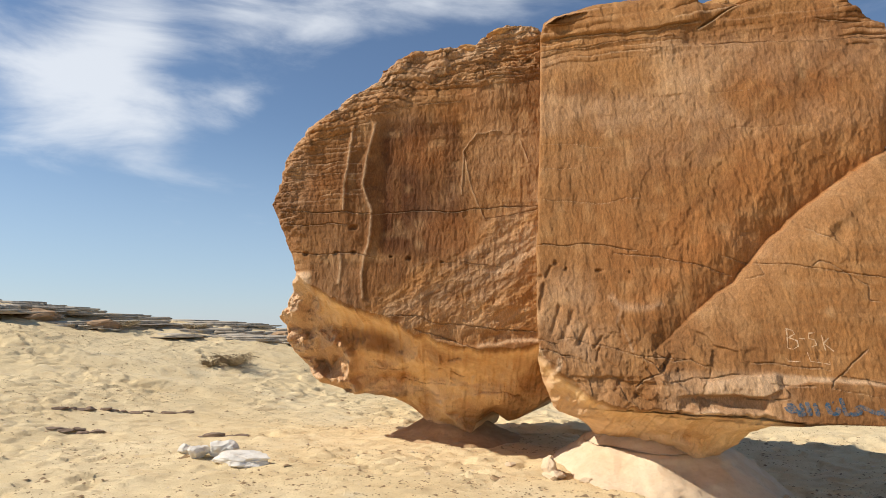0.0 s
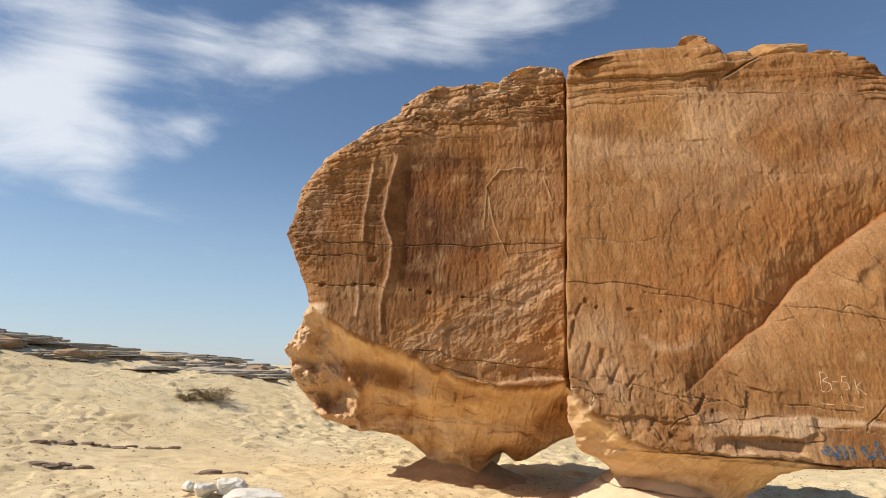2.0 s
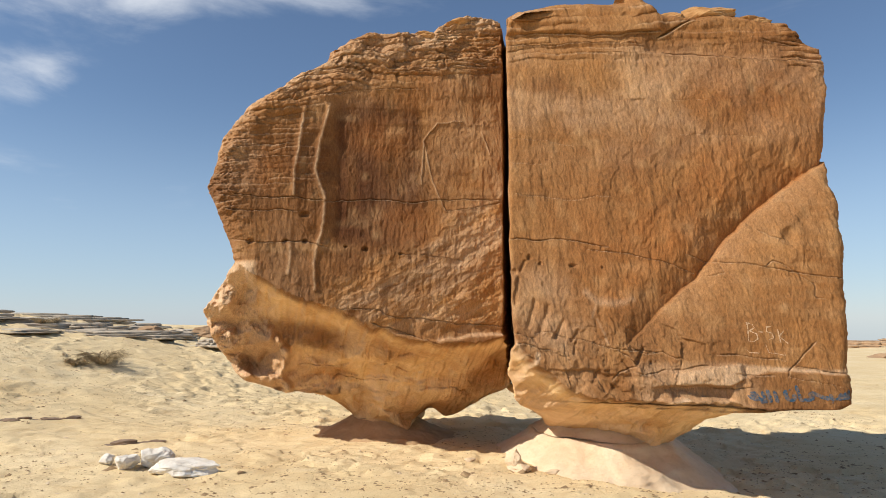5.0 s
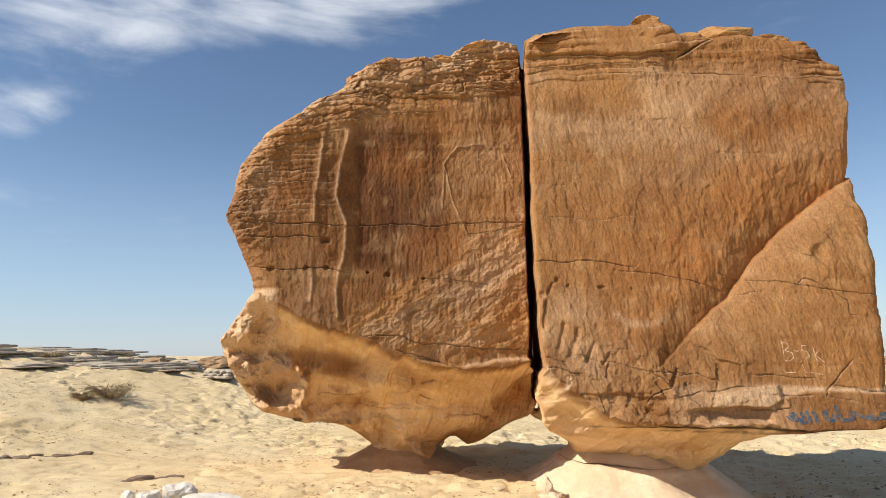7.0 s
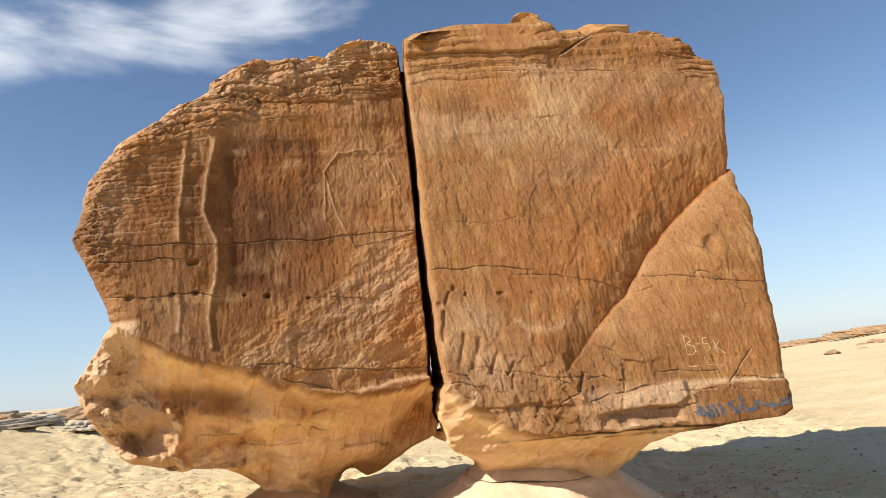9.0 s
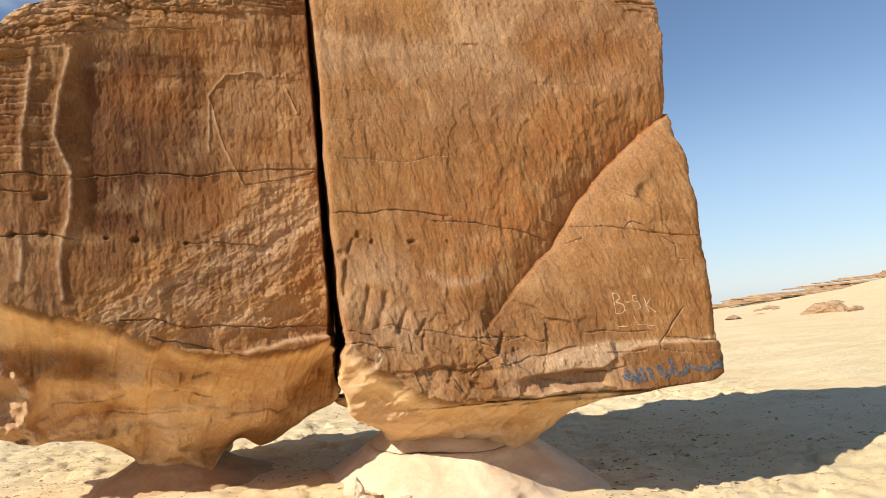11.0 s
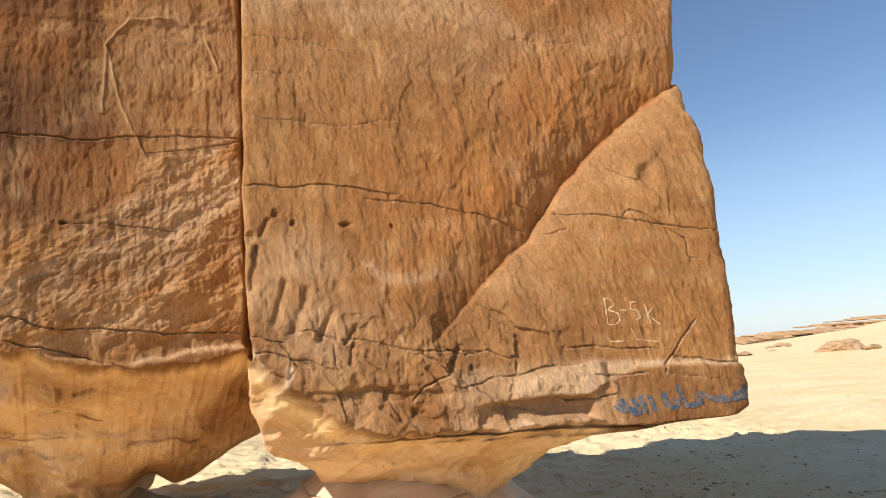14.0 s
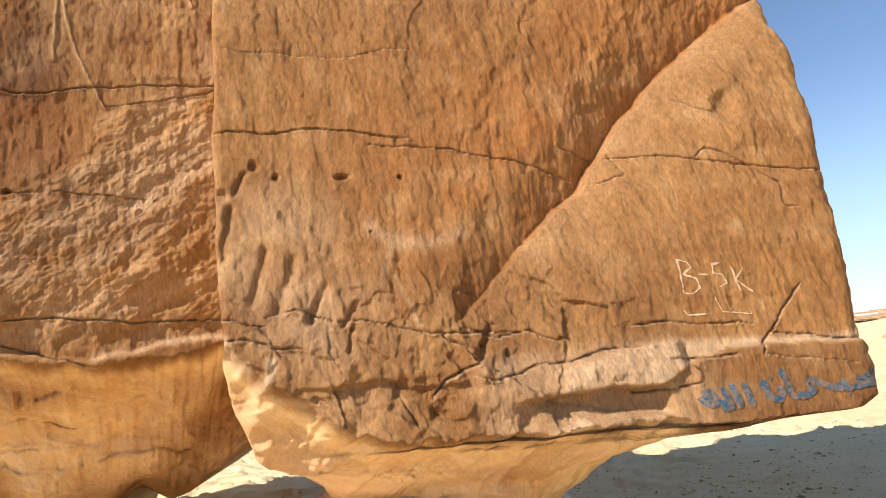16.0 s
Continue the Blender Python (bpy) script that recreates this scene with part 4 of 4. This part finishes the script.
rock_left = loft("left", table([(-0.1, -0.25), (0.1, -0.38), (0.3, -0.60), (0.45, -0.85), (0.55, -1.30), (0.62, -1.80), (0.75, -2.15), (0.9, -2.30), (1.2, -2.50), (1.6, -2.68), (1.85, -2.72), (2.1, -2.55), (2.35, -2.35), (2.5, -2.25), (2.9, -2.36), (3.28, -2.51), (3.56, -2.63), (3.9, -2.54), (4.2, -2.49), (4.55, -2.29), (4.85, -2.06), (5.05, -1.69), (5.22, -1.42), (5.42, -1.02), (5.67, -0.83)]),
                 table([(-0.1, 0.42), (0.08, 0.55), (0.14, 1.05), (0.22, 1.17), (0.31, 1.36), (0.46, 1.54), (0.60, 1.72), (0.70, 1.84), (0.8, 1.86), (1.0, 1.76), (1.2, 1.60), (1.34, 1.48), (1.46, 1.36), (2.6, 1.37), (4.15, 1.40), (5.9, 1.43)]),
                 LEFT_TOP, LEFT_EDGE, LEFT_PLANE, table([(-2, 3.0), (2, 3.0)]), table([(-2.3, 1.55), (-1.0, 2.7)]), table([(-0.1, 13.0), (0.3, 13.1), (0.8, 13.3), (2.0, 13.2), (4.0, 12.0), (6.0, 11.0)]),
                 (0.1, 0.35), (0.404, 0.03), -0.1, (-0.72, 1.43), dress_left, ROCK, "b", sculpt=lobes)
rock_a = tagged(new("split_rock", rock_right), "squared brown sandstone boulder with blue writing, balanced on a pedestal", "boulder", "split rock halves")
rock_b = tagged(new("split_rock", rock_left), "rounded brown sandstone boulder with layered shoulder, balanced on a pedestal", "boulder", "split rock halves")


# ---- pedestals ----
def pedestal(cx, cy, ztop, rx0, ry0, rx1, ry1, power, seed, label, cut=9, material=None):
    th = np.linspace(0, 2 * math.pi, 180, endpoint=False)[None, :]
    h = np.linspace(0, 1, 90)[:, None]
    grow = h ** power
    rx, ry = rx0 + (rx1 - rx0) * grow, ry0 + (ry1 - ry0) * grow
    lump = 1 + (0.10 * fbm(np.cos(th) * 1.4 + seed, np.sin(th) * 1.4, h * 1.2, 4) + 0.02 * vnoise(th * 0 + seed, np.cos(th) * 2, h * 14) + 0.02 * fbm(np.cos(th) * 7 + seed, np.sin(th) * 7, h * 6, 4)) * smooth(0, 0.2, h)
    x, y = cx + rx * lump * np.cos(th), cy + ry * lump * np.sin(th)
    z = ztop + (-0.50 - ztop) * h + 0 * th
    P = np.stack([x, y, z + 0.02 * fbm(x * 3, y * 3, seed, 4)], axis=-1)

    def closed(rows, material, name):
        a, b = rows[0].copy(), rows[-1].copy()
        for r in (a, b):
            r[:, 0], r[:, 1] = cx + (r[:, 0] - cx) * 0.02, cy + (r[:, 1] - cy) * 0.02
        return grid_mesh(name, np.concatenate([a[None], rows, b[None]], axis=0)[:, ::-1], material, close=True)

    body = P[cut:].copy()
    cap = P[:cut].copy()
    cap[-1, :, 2] += 0.005 + 0.006 * fbm(np.cos(th[0]) * 5, np.sin(th[0]) * 5, seed, 3)
    ob = tagged(new("pedestal", closed(body, material or PLINTH, "pedestal")), label, "rock pedestal", "rock pedestals")
    part("cap_layer", closed(cap, material or PLINTH, "cap_layer"), ob, "thin top layer parted by a crack")
    return ob


pedestal(2.85, 9.75, 0.42, 0.58, 0.55, 1.6, 2.3, 1.0, 3.0, "pale wind-smoothed sandstone pedestal under the squared boulder", 29)
pedestal(0.15, 12.35, 0.12, 0.45, 0.55, 2.0, 2.3, 1.4, 8.0, "low brown sandstone pedestal under the rounded boulder, darkened for its shade", material=SHADY)


# ---- writing on the squared rock ----
def on_face(key, x0, x1, z0, z1):
    X, Y, Z = FRONT[key]
    pick = (X > x0) & (X < x1) & (Z > z0) & (Z < z1)
    xs, ys, zs = X[pick], Y[pick], Z[pick]

    def depth(x, z):
        return float(ys[np.argmin((xs - x) ** 2 + (zs - z) ** 2)])
    return depth


def stroke(pts, width, depth, proud=0.005, ragged=0.25, taper=True):
    """A painted or scratched stroke that follows the rock's skin, as a closed thin ribbon."""
    line = []
    for (ax, az), (bx, bz) in zip(pts[:-1], pts[1:]):
        n = max(2, int(math.hypot(bx - ax, bz - az) / 0.012))
        line += [(ax + (bx - ax) * i / n, az + (bz - az) * i / n) for i in range(n)]
    line.append(pts[-1])
    verts, faces = [], []
    m = len(line)
    for i, (x, z) in enumerate(line):
        (ax, az), (bx, bz) = line[max(i - 1, 0)], line[min(i + 1, m - 1)]
        dx, dz = bx - ax, bz - az
        q = math.hypot(dx, dz) or 1
        nx, nz = -dz / q, dx / q
        w = 0.5 * width * (1 + ragged * float(vnoise(x * 60, z * 60, 5)))
        if taper:
            w *= min(1, 0.45 + 0.3 * min(i, m - 1 - i))
        for k in (-1, -0.35, 0.35, 1):
            px, pz = x + nx * w * k, z + nz * w * k
            verts.append((px, depth(px, pz) - proud, pz))
        if i:
            a = 4 * (i - 1)
            faces += [(a + k, a + k + 1, a + k + 5, a + k + 4) for k in range(3)]
    return verts, faces


def join_strokes(strokes):
    verts, faces = [], []
    for v, f in strokes:
        o = len(verts)
        verts += v
        faces += [tuple(i + o for i in q) for q in f]
    return verts, faces


def paint_material():
    m, nt, b, N, lk = nodes_of("faded_blue_paint")
    v = mapped(nt)
    col = blend(nt, spread(nt, tex_noise(nt, v, 30, 6, 0.78), 0.42, 0.62), (0.010, 0.065, 0.12), (0.24, 0.13, 0.06))
    lk(col, b.inputs["Base Color"])
    b.inputs["Roughness"].default_value = 0.85
    bumped(nt, b, tex_noise(nt, v, 60, 5, 0.7), 0.6, 0.01)
    return m


PAINT = paint_material()
SCRATCH = plain_stone("fresh_scratch", (0.52, 0.33, 0.18), (0.70, 0.50, 0.32), 20.0, 0.95, 0.004)


def write_on_rock():
    deep = on_face("a", 3.35, 4.9, 0.55, 1.85)

    def px(points):
        # hand strokes drawn on a board 1000 wide and 230 high, set slanting on the foot of the face
        out = []
        for u, w in points:
            a = u / 1000
            out.append((3.60 + 1.06 * a - 0.02 * w / 230, 0.975 - 0.055 * a - 0.235 * w / 230))
        return out

    words = {
        "seen": [[(985, 20), (975, 95), (948, 110), (938, 62), (926, 112), (902, 118), (893, 72), (880, 120), (840, 130)]],
        "beh": [[(840, 130), (800, 128), (792, 78)], [(802, 160), (812, 168)]],
        "hah": [[(792, 128), (735, 122), (640, 78), (600, 96), (640, 120), (600, 150), (565, 160), (545, 140)]],
        "alef": [[(478, 5), (492, 70), (510, 158), (545, 165)]],
        "noon": [[(372, 60), (374, 120), (392, 162), (430, 172), (456, 140), (452, 95)], [(408, 52), (418, 60)]],
        "alef_of_second_word": [[(262, 75), (276, 130), (292, 205)]],
        "lam": [[(205, 70), (216, 140), (230, 190), (205, 200)]],
        "second_lam": [[(150, 90), (164, 150), (172, 196), (120, 208)]],
        "heh": [[(40, 110), (86, 120), (112, 158), (70, 178), (40, 150), (86, 132)], [(112, 158), (150, 196)]],
    }
    board = tagged(new("painted_writing", None), "faded blue painted Arabic words on the rock")
    board.parent = rock_a
    for strokes in words.values():
        part("painted_letter", mesh_of("painted_letter", *join_strokes([stroke(px(s), 0.042, deep) for s in strokes]), PAINT), board)
    letters = [
        [[(3.745, 1.655), (3.735, 1.44)], [(3.735, 1.655), (3.80, 1.63), (3.81, 1.59), (3.755, 1.555), (3.825, 1.52), (3.83, 1.46), (3.78, 1.43), (3.735, 1.44)]],
        [[(3.845, 1.545), (3.905, 1.54)]],
        [[(3.995, 1.605), (3.94, 1.60), (3.935, 1.545), (3.985, 1.53), (3.995, 1.475), (3.945, 1.455)]],
        [[(4.055, 1.58), (4.07, 1.42)], [(4.125, 1.56), (4.065, 1.495), (4.145, 1.41)]],
    ]
    for s in letters:
        part("scratched_letter", mesh_of("scratched_letter", *join_strokes([stroke(q, 0.010, deep, 0.002, 0.8) for q in s]), SCRATCH), rock_a, "pale letter scratched into the rock")
    marks = [[(3.70, 1.34), (3.72, 1.305), (3.83, 1.30)], [(3.905, 1.40), (3.92, 1.305), (4.02, 1.29), (4.09, 1.275), (4.09, 1.31)], [(3.985, 1.33), (3.99, 1.295)]]
    part("scratched_mark", mesh_of("scratched_mark", *join_strokes([stroke(q, 0.007, deep, 0.002, 0.8) for q in marks]), SCRATCH), rock_a, "pale scratched marks under the letters")


write_on_rock()


# ---- loose stones ----
def pebble(name, size, seed, material, flat=0.6, rough=0.35, cuts=13, n=30):
    """A broken stone: a ball cut by a few planes, chipped and lumpy. Its base is at z = 0."""
    rng = np.random.default_rng(seed)
    th = np.linspace(0, 2 * math.pi, 2 * n, endpoint=False)[None, :]
    ph = np.linspace(-math.pi / 2, math.pi / 2, n)[:, None]
    d = np.stack([np.cos(ph) * np.cos(th), np.cos(ph) * np.sin(th), np.sin(ph) + 0 * th], axis=-1)
    r = np.ones(d.shape[:2])
    for _ in range(cuts):
        a = rng.normal(size=3)
        a /= np.linalg.norm(a)
        k = d @ a
        r = np.minimum(r, np.where(k > 0.05, rng.uniform(0.55, 0.9) / np.maximum(k, 0.05), 9))
    r = r * (1 + rough * 0.4 * fbm(d[..., 0] * 2 + seed, d[..., 1] * 2, d[..., 2] * 2, 4))
    P = d * r[..., None] * np.array([size[0], size[1], size[2]]) * 0.5
    P[..., 2] -= P[..., 2].min() * (1 - 0.12)
    P[..., 2] *= 1.0
    me = grid_mesh(name, P, material, close=True)
    me.polygons.foreach_set("use_smooth", [False] * len(me.polygons))
    return me


def put_stone(name, x, y, size, seed, material, label, category, group="", turn=0.0, sink=0.02):
    ob = new(name, pebble(name, size, seed, material))
    ob.matrix_world = pose(x, y, float(ground_z(x, y) + ground_relief(x, y)) - sink, 0, 0, turn)
    return tagged(ob, label, category, group)


for x, y, size, seed, turn in ((-2.62, 9.30, (0.88, 0.42, 0.24), 3, -14), (-3.05, 9.72, (0.5, 0.40, 0.30), 5, 20), (-3.36, 9.62, (0.36, 0.28, 0.26), 8, 70), (-3.62, 9.80, (0.20, 0.17, 0.2), 11, 0)):
    put_stone("white_stone", x, y, size, seed, WHITE, "broken white limestone block lying on the sand", "stone", "white stones", turn)
for x, y, size, seed in ((1.42, 9.0, (0.46, 0.34, 0.16), 21), (1.36, 9.05, (0.26, 0.2, 0.30), 22), (1.78, 8.72, (0.2, 0.15, 0.1), 23), (0.9, 9.5, (0.16, 0.12, 0.08), 24)):
    put_stone("sandstone_slab", x, y, size, seed, PLINTH, "flat pale sandstone piece on the sand by the pedestals", "stone", "slabs by the pedestals", 30 * seed)


# ---- loose blocks on top of the split rocks ----
for x, y, z, size, seed, turn in ((4.08, 8.55, 5.78, (0.85, 0.5, 0.26), 61, -18), (4.62, 8.4, 5.66, (0.7, 0.5, 0.24), 62, -20), (3.14, 8.95, 6.08, (0.5, 0.4, 0.2), 63, -10), (3.62, 8.7, 5.78, (0.5, 0.4, 0.2), 66, -15),
                                  (0.86, 9.95, 5.92, (0.62, 0.5, 0.24), 64, -8), (1.22, 9.9, 5.9, (0.42, 0.4, 0.24), 65, -5), (0.45, 9.98, 5.76, (0.6, 0.4, 0.18), 67, -8)):
    ob = new("perched_stone", pebble("perched_stone", size, seed, PERCH))
    ob.matrix_world = pose(x, y, z, 0, 0, turn)
    tagged(ob, "flat weathered sandstone piece lying on the boulder", "stone", "stones on the boulders")


# ---- ledges and the far ridge ----
def ledge(length, depth, height, seed, layers=3, material=None):
    """A bed of rock that breaks off in thin layers towards the viewer's side."""
    rng = np.random.default_rng(seed)
    rows = []
    n = 90
    th = np.linspace(0, 2 * math.pi, n, endpoint=False)
    base = 1 + 0.34 * fbm(np.cos(th) * 1.9 + seed, np.sin(th) * 1.9, 0.5, 5, 0.6)
    z = -0.15
    height += 0.15
    for k in range(layers):
        s = 1.0 - 0.13 * k + rng.uniform(-0.05, 0.05)
        off = rng.uniform(-0.04, 0.04, 2)
        h = height / layers * rng.uniform(0.7, 1.3)
        jag = base * (1 + 0.22 * fbm(np.cos(th) * 3 + k * 3, np.sin(th) * 3, seed, 5, 0.65))
        for q, zz in ((0.96, z), (1.0, z + 0.25 * h), (1.0, z + 0.8 * h), (0.97, z + h)):
            rows.append(np.stack([0.5 * length * (s * q * jag * np.cos(th) + off[0]), 0.5 * depth * (s * q * jag * np.sin(th) + off[1]), zz + 0 * th + 0.25 * h * fbm(np.cos(th) * 2.5, np.sin(th) * 2.5 + k, seed, 4)], axis=-1))
        z += h
    rows.append(np.stack([0.3 * length * np.cos(th) * 0.5, 0.3 * depth * np.sin(th) * 0.5, z + 0.03 + 0 * th], axis=-1))
    rows.append(np.stack([0 * th, 0 * th, z + 0.03 + 0 * th], axis=-1))
    return grid_mesh("rock_ledge", np.stack(rows), material or SLAB, close=True)


def put_ledge(x, y, length, depth, height, seed, turn, label, group, layers=3, material=None, name="rock_ledge", lift=0.0):
    ob = new(name, ledge(length, depth, height, seed, layers, material))
    ob.matrix_world = pose(x, y, float(ground_z(x, y) + ground_relief(x, y)) + lift, 0, 0, turn)
    return tagged(ob, label, "rock ledge", group)


rng = np.random.default_rng(9)
# rows of dark flat pieces stand in for shadowed strips in the sand
for ax, ay, bx, by, n in ((-7.0, 12.6, -5.0, 13.5, 13), (-6.5, 11.2, -5.6, 11.35, 6), (-4.0, 11.4, -3.3, 11.5, 4)):
    for i in range(n):
        f = (i + rng.uniform(-0.3, 0.3)) / (n - 1)
        put_stone("flat_stone", ax + (bx - ax) * f, ay + (by - ay) * f + rng.uniform(-0.06, 0.06), (rng.uniform(0.18, 0.42), rng.uniform(0.12, 0.22), rng.uniform(0.05, 0.11)), 500 + i + n, SHADE_FLAG,
                  "thin bedrock piece breaking out of the sand, coloured dark brown for shade", "stone", "bedrock pieces in the sand", rng.uniform(-20, 30), 0.03)
rng = np.random.default_rng(5)
for i in range(104):
    az = -42 + 39 * (i % 52) / 52 + rng.uniform(-0.6, 0.6)
    r = (26.3 if i < 52 else 23.8) + rng.uniform(-1.1, 1.1)
    x, y = r * math.sin(radians(az)), r * math.cos(radians(az))
    put_ledge(x, y, rng.uniform(1.2, 4.2), rng.uniform(0.7, 1.9), rng.uniform(-0.10, 0.07) * (1.0 if i < 52 else 0.8), 100 + i, -az + rng.uniform(-14, 14), "weathered grey layered rock slab on the far ridge", "slabs of the far ridge", 3)
for az, r, w, h, seed in ((-26.5, 22.6, 1.1, 0.45, 241), (-13.2, 23.2, 1.0, 0.42, 242), (-8.5, 23.6, 1.6, 0.5, 243), (-30.5, 23.0, 1.4, 0.5, 244)):
    put_stone("ridge_boulder", r * math.sin(radians(az)), r * math.cos(radians(az)), (w, 0.7 * w, h), seed, BROWN, "dark weathered boulder below the far ridge", "boulder", "boulders below the ridge", -az, 0.08)
for i in range(16):
    az, r = 43 + 26 * rng.random(), rng.uniform(55, 95)
    x, y = r * math.sin(radians(az)), r * math.cos(radians(az))
    put_stone("far_rock", x, y, (rng.uniform(0.8, 3.0), rng.uniform(0.8, 1.6), rng.uniform(0.3, 0.7)), 200 + i, BROWN, "low brown rock on the far plain", "rock", "rocks on the far plain", 40 * i, 0.15)
put_stone("outcrop", 50.2, 33.9, (3.4, 2.2, 1.3), 231, BROWN, "rounded brown sandstone outcrop on the far plain", "outcrop", turn=-54, sink=0.4)
for i in range(34):
    az, r = 36 + 44 * i / 34 + rng.uniform(-0.4, 0.4), rng.uniform(150, 185)
    x, y = r * math.sin(radians(az)), r * math.cos(radians(az))
    put_ledge(x, y, rng.uniform(10, 26), rng.uniform(6, 10), rng.uniform(0.3, 0.9), 300 + i, -az, "dark brown jagged rock on the skyline", "rocks on the skyline", 3, BROWN, "skyline_rock")


# ---- dry shrubs ----
TWIG = plain_stone("dry_twig", (0.28, 0.21, 0.12), (0.42, 0.33, 0.20), 30.0, 0.9, 0.002)


def shrub(radius, height, seed, count=150):
    rng = np.random.default_rng(seed)
    verts, faces = [], []

    def rod(a, b, w):
        a, b = Vector(a), Vector(b)
        u = (b - a).normalized()
        p = u.orthogonal().normalized() * w
        q = u.cross(p)
        o = len(verts)
        for c, k in ((a, 1.0), (b, 0.4)):
            verts.extend([tuple(c + p * k), tuple(c - 0.5 * k * p + 0.87 * k * q), tuple(c - 0.5 * k * p - 0.87 * k * q)])
        faces.extend([(o + i, o + (i + 1) % 3, o + 3 + (i + 1) % 3, o + 3 + i) for i in range(3)])

    for _ in range(count):
        a, l = rng.uniform(0, 2 * math.pi), rng.uniform(0.4, 1.0)
        foot = (0.15 * radius * math.cos(a) * l, 0.15 * radius * math.sin(a) * l, -0.02)
        knee = (0.6 * radius * l * math.cos(a), 0.6 * radius * l * math.sin(a), height * l * rng.uniform(0.4, 0.9))
        tip = (radius * l * math.cos(a + rng.uniform(-0.5, 0.5)), radius * l * math.sin(a), height * rng.uniform(0.3, 1.0) * l)
        rod(foot, knee, 0.010)
        rod(knee, tip, 0.007)
        for _ in range(3):
            rod(knee, (tip[0] + rng.normal(0, 0.12 * radius), tip[1] + rng.normal(0, 0.12 * radius), abs(tip[2] + rng.normal(0, 0.15 * height))), 0.005)
    return mesh_of("dry_shrub", verts, faces, TWIG, False)


for x, y, r, h, seed in ((-5.75, 18.75, 0.62, 0.36, 1), (-6.3, 18.5, 0.3, 0.2, 2), (-9.7, 20.6, 0.55, 0.3, 3), (-8.0, 22.0, 0.4, 0.25, 4), (-7.0, 8.2, 0.22, 0.10, 5), (-12.0, 20.0, 0.4, 0.25, 6)):
    ob = new("dry_shrub", shrub(r, h, seed))
    ob.matrix_world = pose(x, y, float(ground_z(x, y) + ground_relief(x, y)), 0, 0, 40 * seed)
    tagged(ob, "low dry brown desert shrub with bare twigs", "shrub", "dry shrubs")


# ---- gravel and crumbs of sand crust ----
def gravel(name, count, seed, xr, yr, size, material, label):
    rng = np.random.default_rng(seed)
    corner = np.array([(1, 0, 0), (-0.5, 0.9, 0), (-0.6, -0.8, 0), (0.1, 0.05, 0.8), (0.2, 0.5, 0.35)])
    tri = np.array([(0, 4, 3), (4, 1, 3), (1, 2, 3), (2, 0, 3), (0, 1, 4)])
    x, y = rng.uniform(*xr, count), rng.uniform(*yr, count)
    keep = fbm(x * 0.6, y * 0.6, seed, 3) + 0.5 * rng.normal(size=count) > 0.0
    x, y = x[keep], y[keep]
    z = ground_z(x, y) + ground_relief(x, y) - 0.003
    a, s = rng.uniform(0, 6.28, len(x)), size * rng.lognormal(0, 0.5, len(x))
    V = corner[None] * rng.uniform(0.6, 1.3, (len(x), 5, 1)) * s[:, None, None]
    c, d = np.cos(a)[:, None], np.sin(a)[:, None]
    V = np.stack([V[..., 0] * c - V[..., 1] * d + x[:, None], V[..., 0] * d + V[..., 1] * c + y[:, None], V[..., 2] * 0.55 + z[:, None]], axis=-1)
    F = (tri[None] + 5 * np.arange(len(x))[:, None, None]).reshape(-1, 3)
    me = bpy.data.meshes.new(name)
    me.vertices.add(V.size // 3)
    me.vertices.foreach_set("co", V.reshape(-1).astype(np.float32))
    me.loops.add(F.size)
    me.loops.foreach_set("vertex_index", F.reshape(-1).astype(np.int32))
    me.polygons.add(len(F))
    me.polygons.foreach_set("loop_start", np.arange(0, F.size, 3, dtype=np.int32))
    me.materials.append(material)
    me.update(calc_edges=True)
    me.validate()
    tagged(new(name, me), label, "gravel", kind="stuff")


gravel("gravel", 70000, 1, (-13, 11), (5.5, 22), 0.014, plain_stone("brown_gravel", (0.24, 0.155, 0.085), (0.42, 0.29, 0.16), 6.0), "scattered brown gravel on the sand")
gravel("sand_crust", 30000, 2, (-16, 14), (5.5, 30), 0.015, PLINTH, "pale crumbs of broken sand crust")
